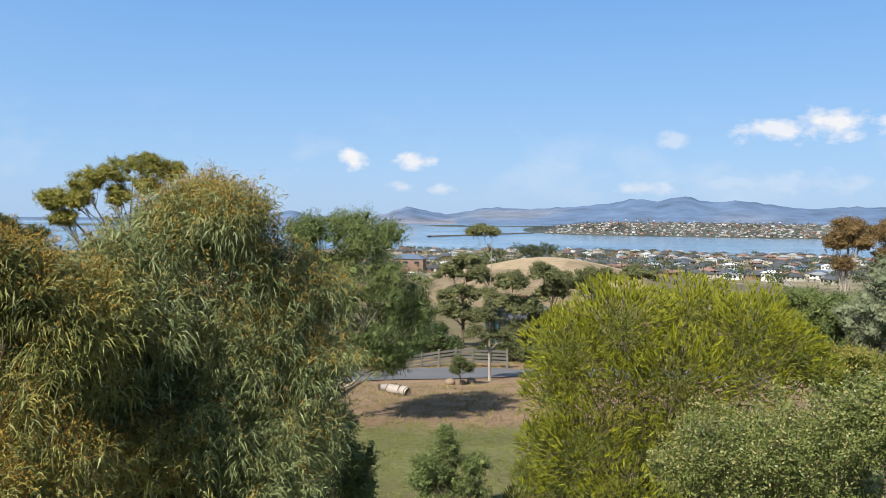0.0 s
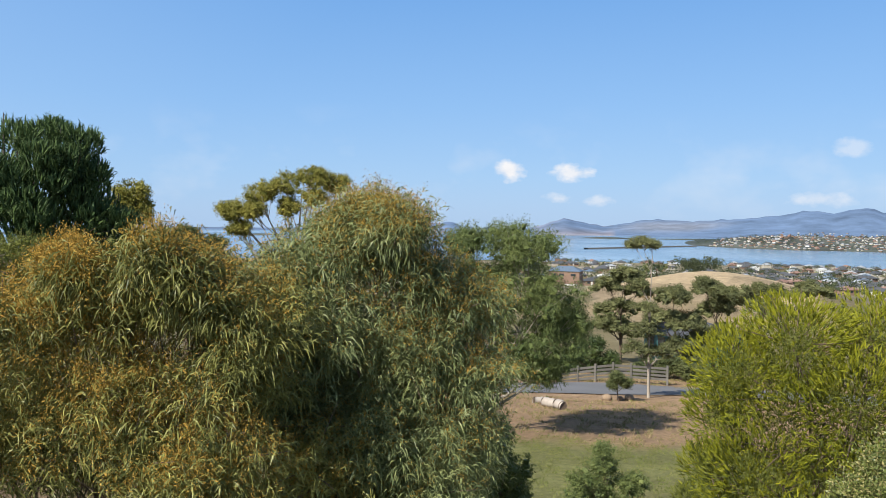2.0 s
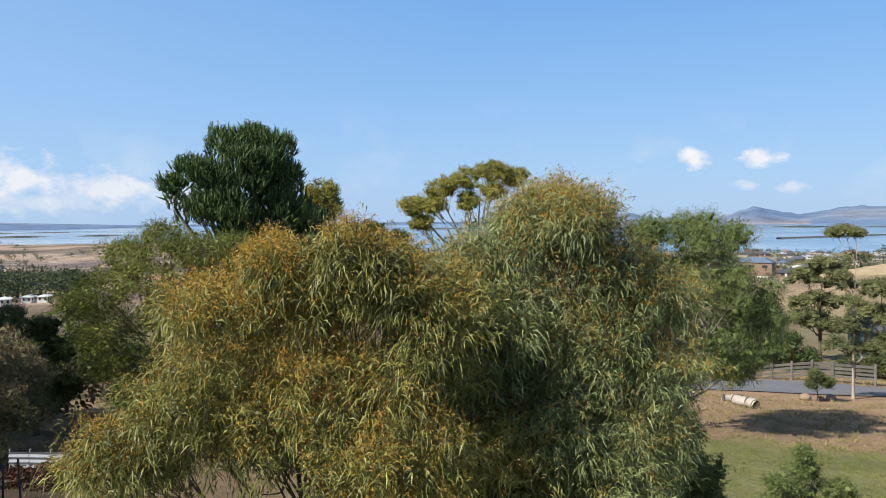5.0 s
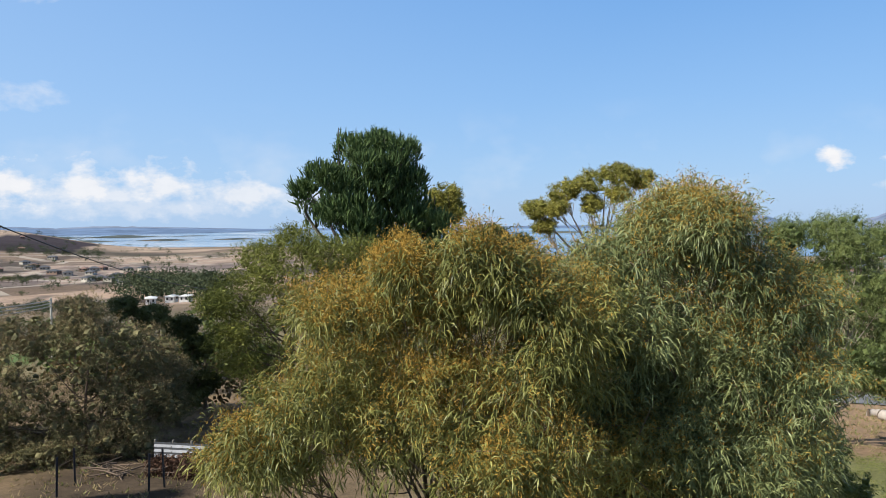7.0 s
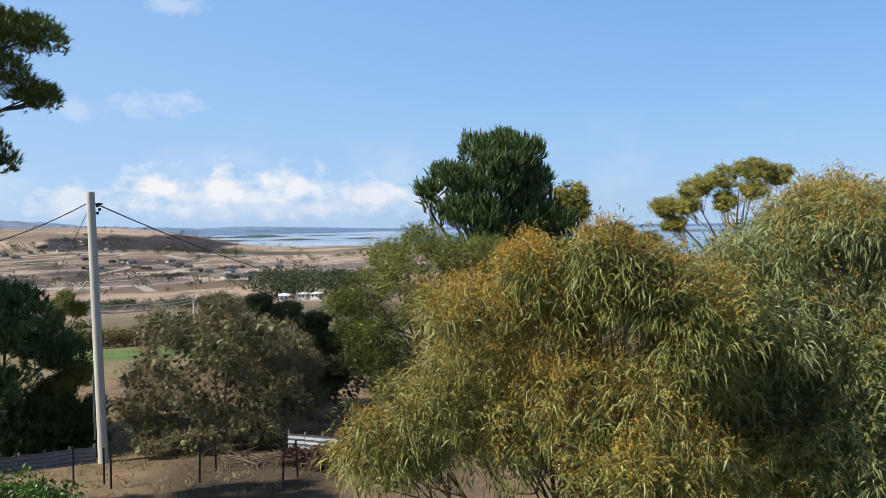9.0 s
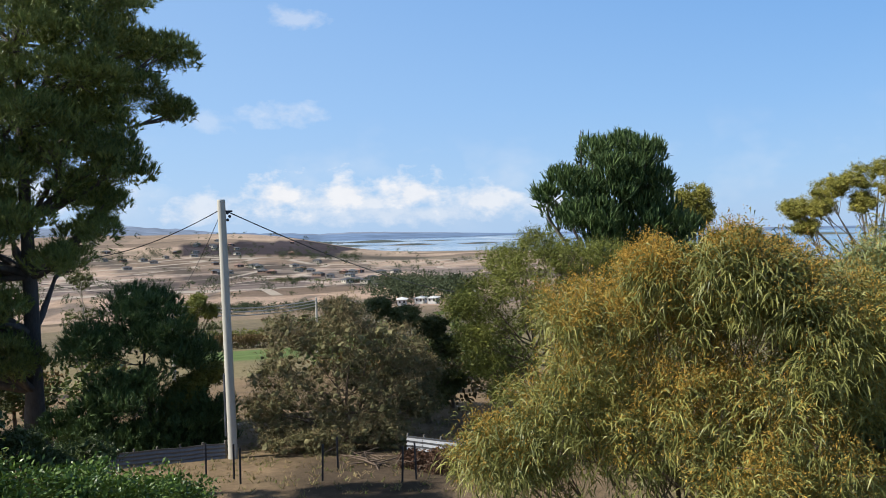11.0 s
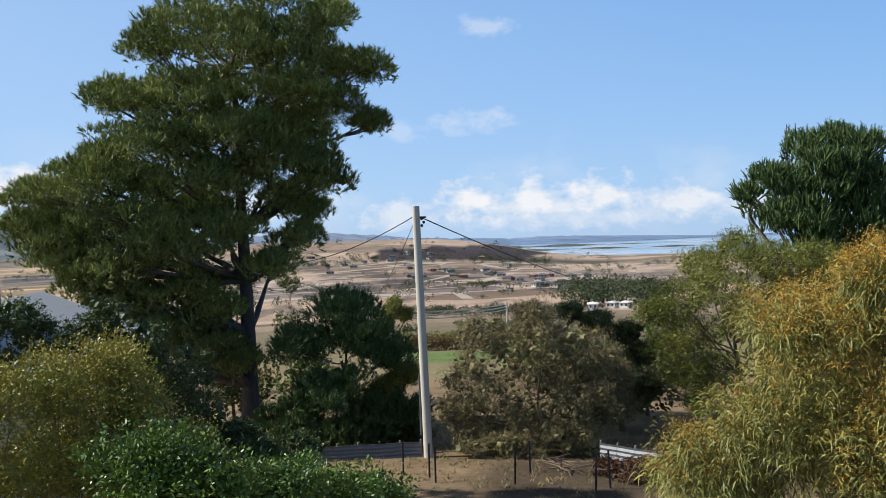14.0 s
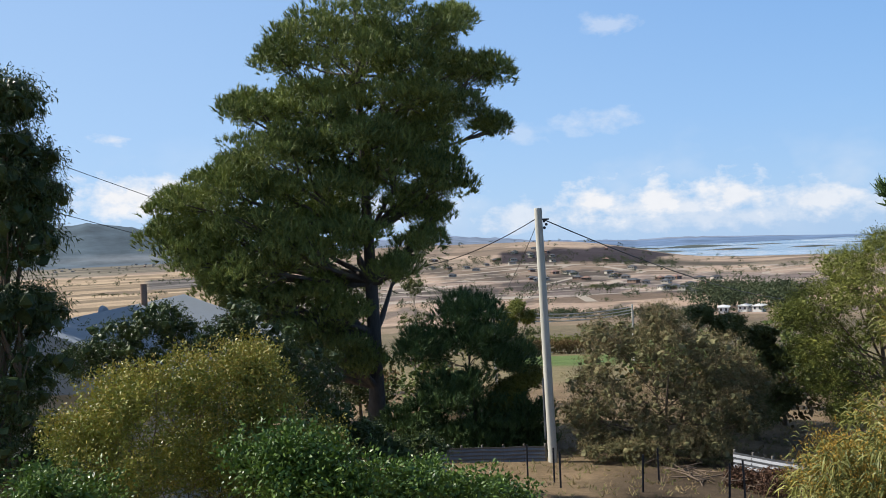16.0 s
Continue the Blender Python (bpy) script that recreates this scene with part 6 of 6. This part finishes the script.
L_STRAW = leaf_material("straw", (0.192, 0.136, 0.072), (0.368, 0.28, 0.16), 0.8, 0.2, 0.6)
L_GRASS = leaf_material("lawn_blade", (0.096, 0.12, 0.032), (0.208, 0.208, 0.072), 0.7, 0.2, 0.5)
grass("lawn_grass", [(-14, 13, 18, 31)], 10000, 0.07, [L_GRASS, L_GRASS], "short green and straw lawn grass", 90)
grass("dry_grass", [(-9, 10, 30, 46), (40, 70, 22, 44), (66, 84, 26, 46), (-9, 8, 55, 64)], 15000, 0.16, [L_STRAW, L_STRAW, L_GRASS], "dry straw grass on bare brown ground", 91)


def hedge(name, az0, az1, d, h, n, mat, label, seed):
    r = np.random.default_rng(seed)
    lob = []
    for k in range(60):
        p = pol(az0 + (az1 - az0) * k / 59, d + r.uniform(-0.3, 0.3))
        lob.append((p.x, p.y, ground_z(p.x, p.y) + h * r.uniform(0.3, 0.62), h * r.uniform(0.34, 0.48)))
    lob = np.array(lob)
    V, F, *_ = leaf_arrays(r, lob, n, 0.28, 0.16, 5, 0.3, 0.8, 0.3, 0.1, 0.8, 0.95, 0.1, 0.1, 0.0, 0.4)
    tagged(link_mesh(name, array_mesh(name, V, F), mat), label, "hedge")


hedge("hedge", 58.5, 68.0, 123, 2.2, 9000, L_RUST, "clipped brown-green hedge beyond a lawn", 95)
hedge("hedge", 61.0, 69.0, 127, 2.6, 9000, L_WATTLE, "green hedge beyond a lawn", 96)


def brush_pile(at, n, spread, label, seed):
    r = random.Random(seed)
    root = new("brush_pile")
    root.location = (at.x, at.y, ground_z(at.x, at.y))
    tagged(root, label, "brush pile")
    for _ in range(n):
        a, e = r.uniform(0, 6.28), r.uniform(-0.1, 0.35)
        c = np.array((r.gauss(0, spread), r.gauss(0, spread * 0.6), r.uniform(0.03, 0.25)))
        v = np.array((math.cos(a) * math.cos(e), math.sin(a) * math.cos(e), math.sin(e) * 0.5)) * r.uniform(0.25, 0.6)
        w = r.uniform(0.012, 0.03)
        V, F = tubes([[(c - v, w), (c + np.array((0, 0, r.uniform(-0.03, 0.05))), w * 0.9), (c + v, w * 0.5)]], 5)
        link_mesh("stick", array_mesh("stick", V, F, smooth=True), BARK, root)


brush_pile(pol(54.3, 26.5), 24, 0.6, "heap of grey dead branches under the tree", 97)
brush_pile(pol(50.6, 25.4), 14, 0.35, "heap of grey dead branches beside the iron edging", 98)


def leaf_heap(az, d, w, seed):
    r = np.random.default_rng(seed)
    p = pol(az, d)
    z = ground_z(p.x, p.y)
    lob = np.array([(p.x + r.normal() * w * 0.5, p.y + r.normal() * w * 0.3, z + 0.1, w * r.uniform(0.3, 0.5)) for _ in range(8)])
    V, F, *_ = leaf_arrays(r, lob, 6000, 0.11, 0.05, 5, 0.15, 0.7, 0.1, 0.3, 0.9, 0.55, 0.1, 0.1, 0.0, 0.9)
    tagged(link_mesh("compost_mound", array_mesh("compost_mound", V, F), L_LITTER), "mound of dark reddish dead leaves", "compost", kind="stuff")


L_LITTER = leaf_material("dead_leaves", (0.036, 0.0208, 0.0136), (0.104, 0.056, 0.036), 0.8, 0.1, 1.0)
leaf_heap(48.6, 25.4, 1.3, 99)
leaf_heap(50.3, 26.2, 1.0, 100)


def stone(at, s, seed):
    bm = bmesh.new()
    bmesh.ops.create_icosphere(bm, subdivisions=2, radius=s)
    for v in bm.verts:
        v.co *= 1 + 0.25 * noise.noise(v.co * 2.2 / s + Vector((seed, 0, 0)))
        v.co.z *= 0.8
    ob = tagged(part("stone", bm, STONE, smooth=True), "rounded tan stone at the roadside", "stone", "stones at the roadside")
    ob.location = (at.x, at.y, ground_z(at.x, at.y) + s * 0.45)


stone(pol(-0.6, 46.0), 0.30, 1)
stone(pol(-2.1, 46.3), 0.28, 2)
stone(pol(-1.5, 46.1), 0.2, 3)
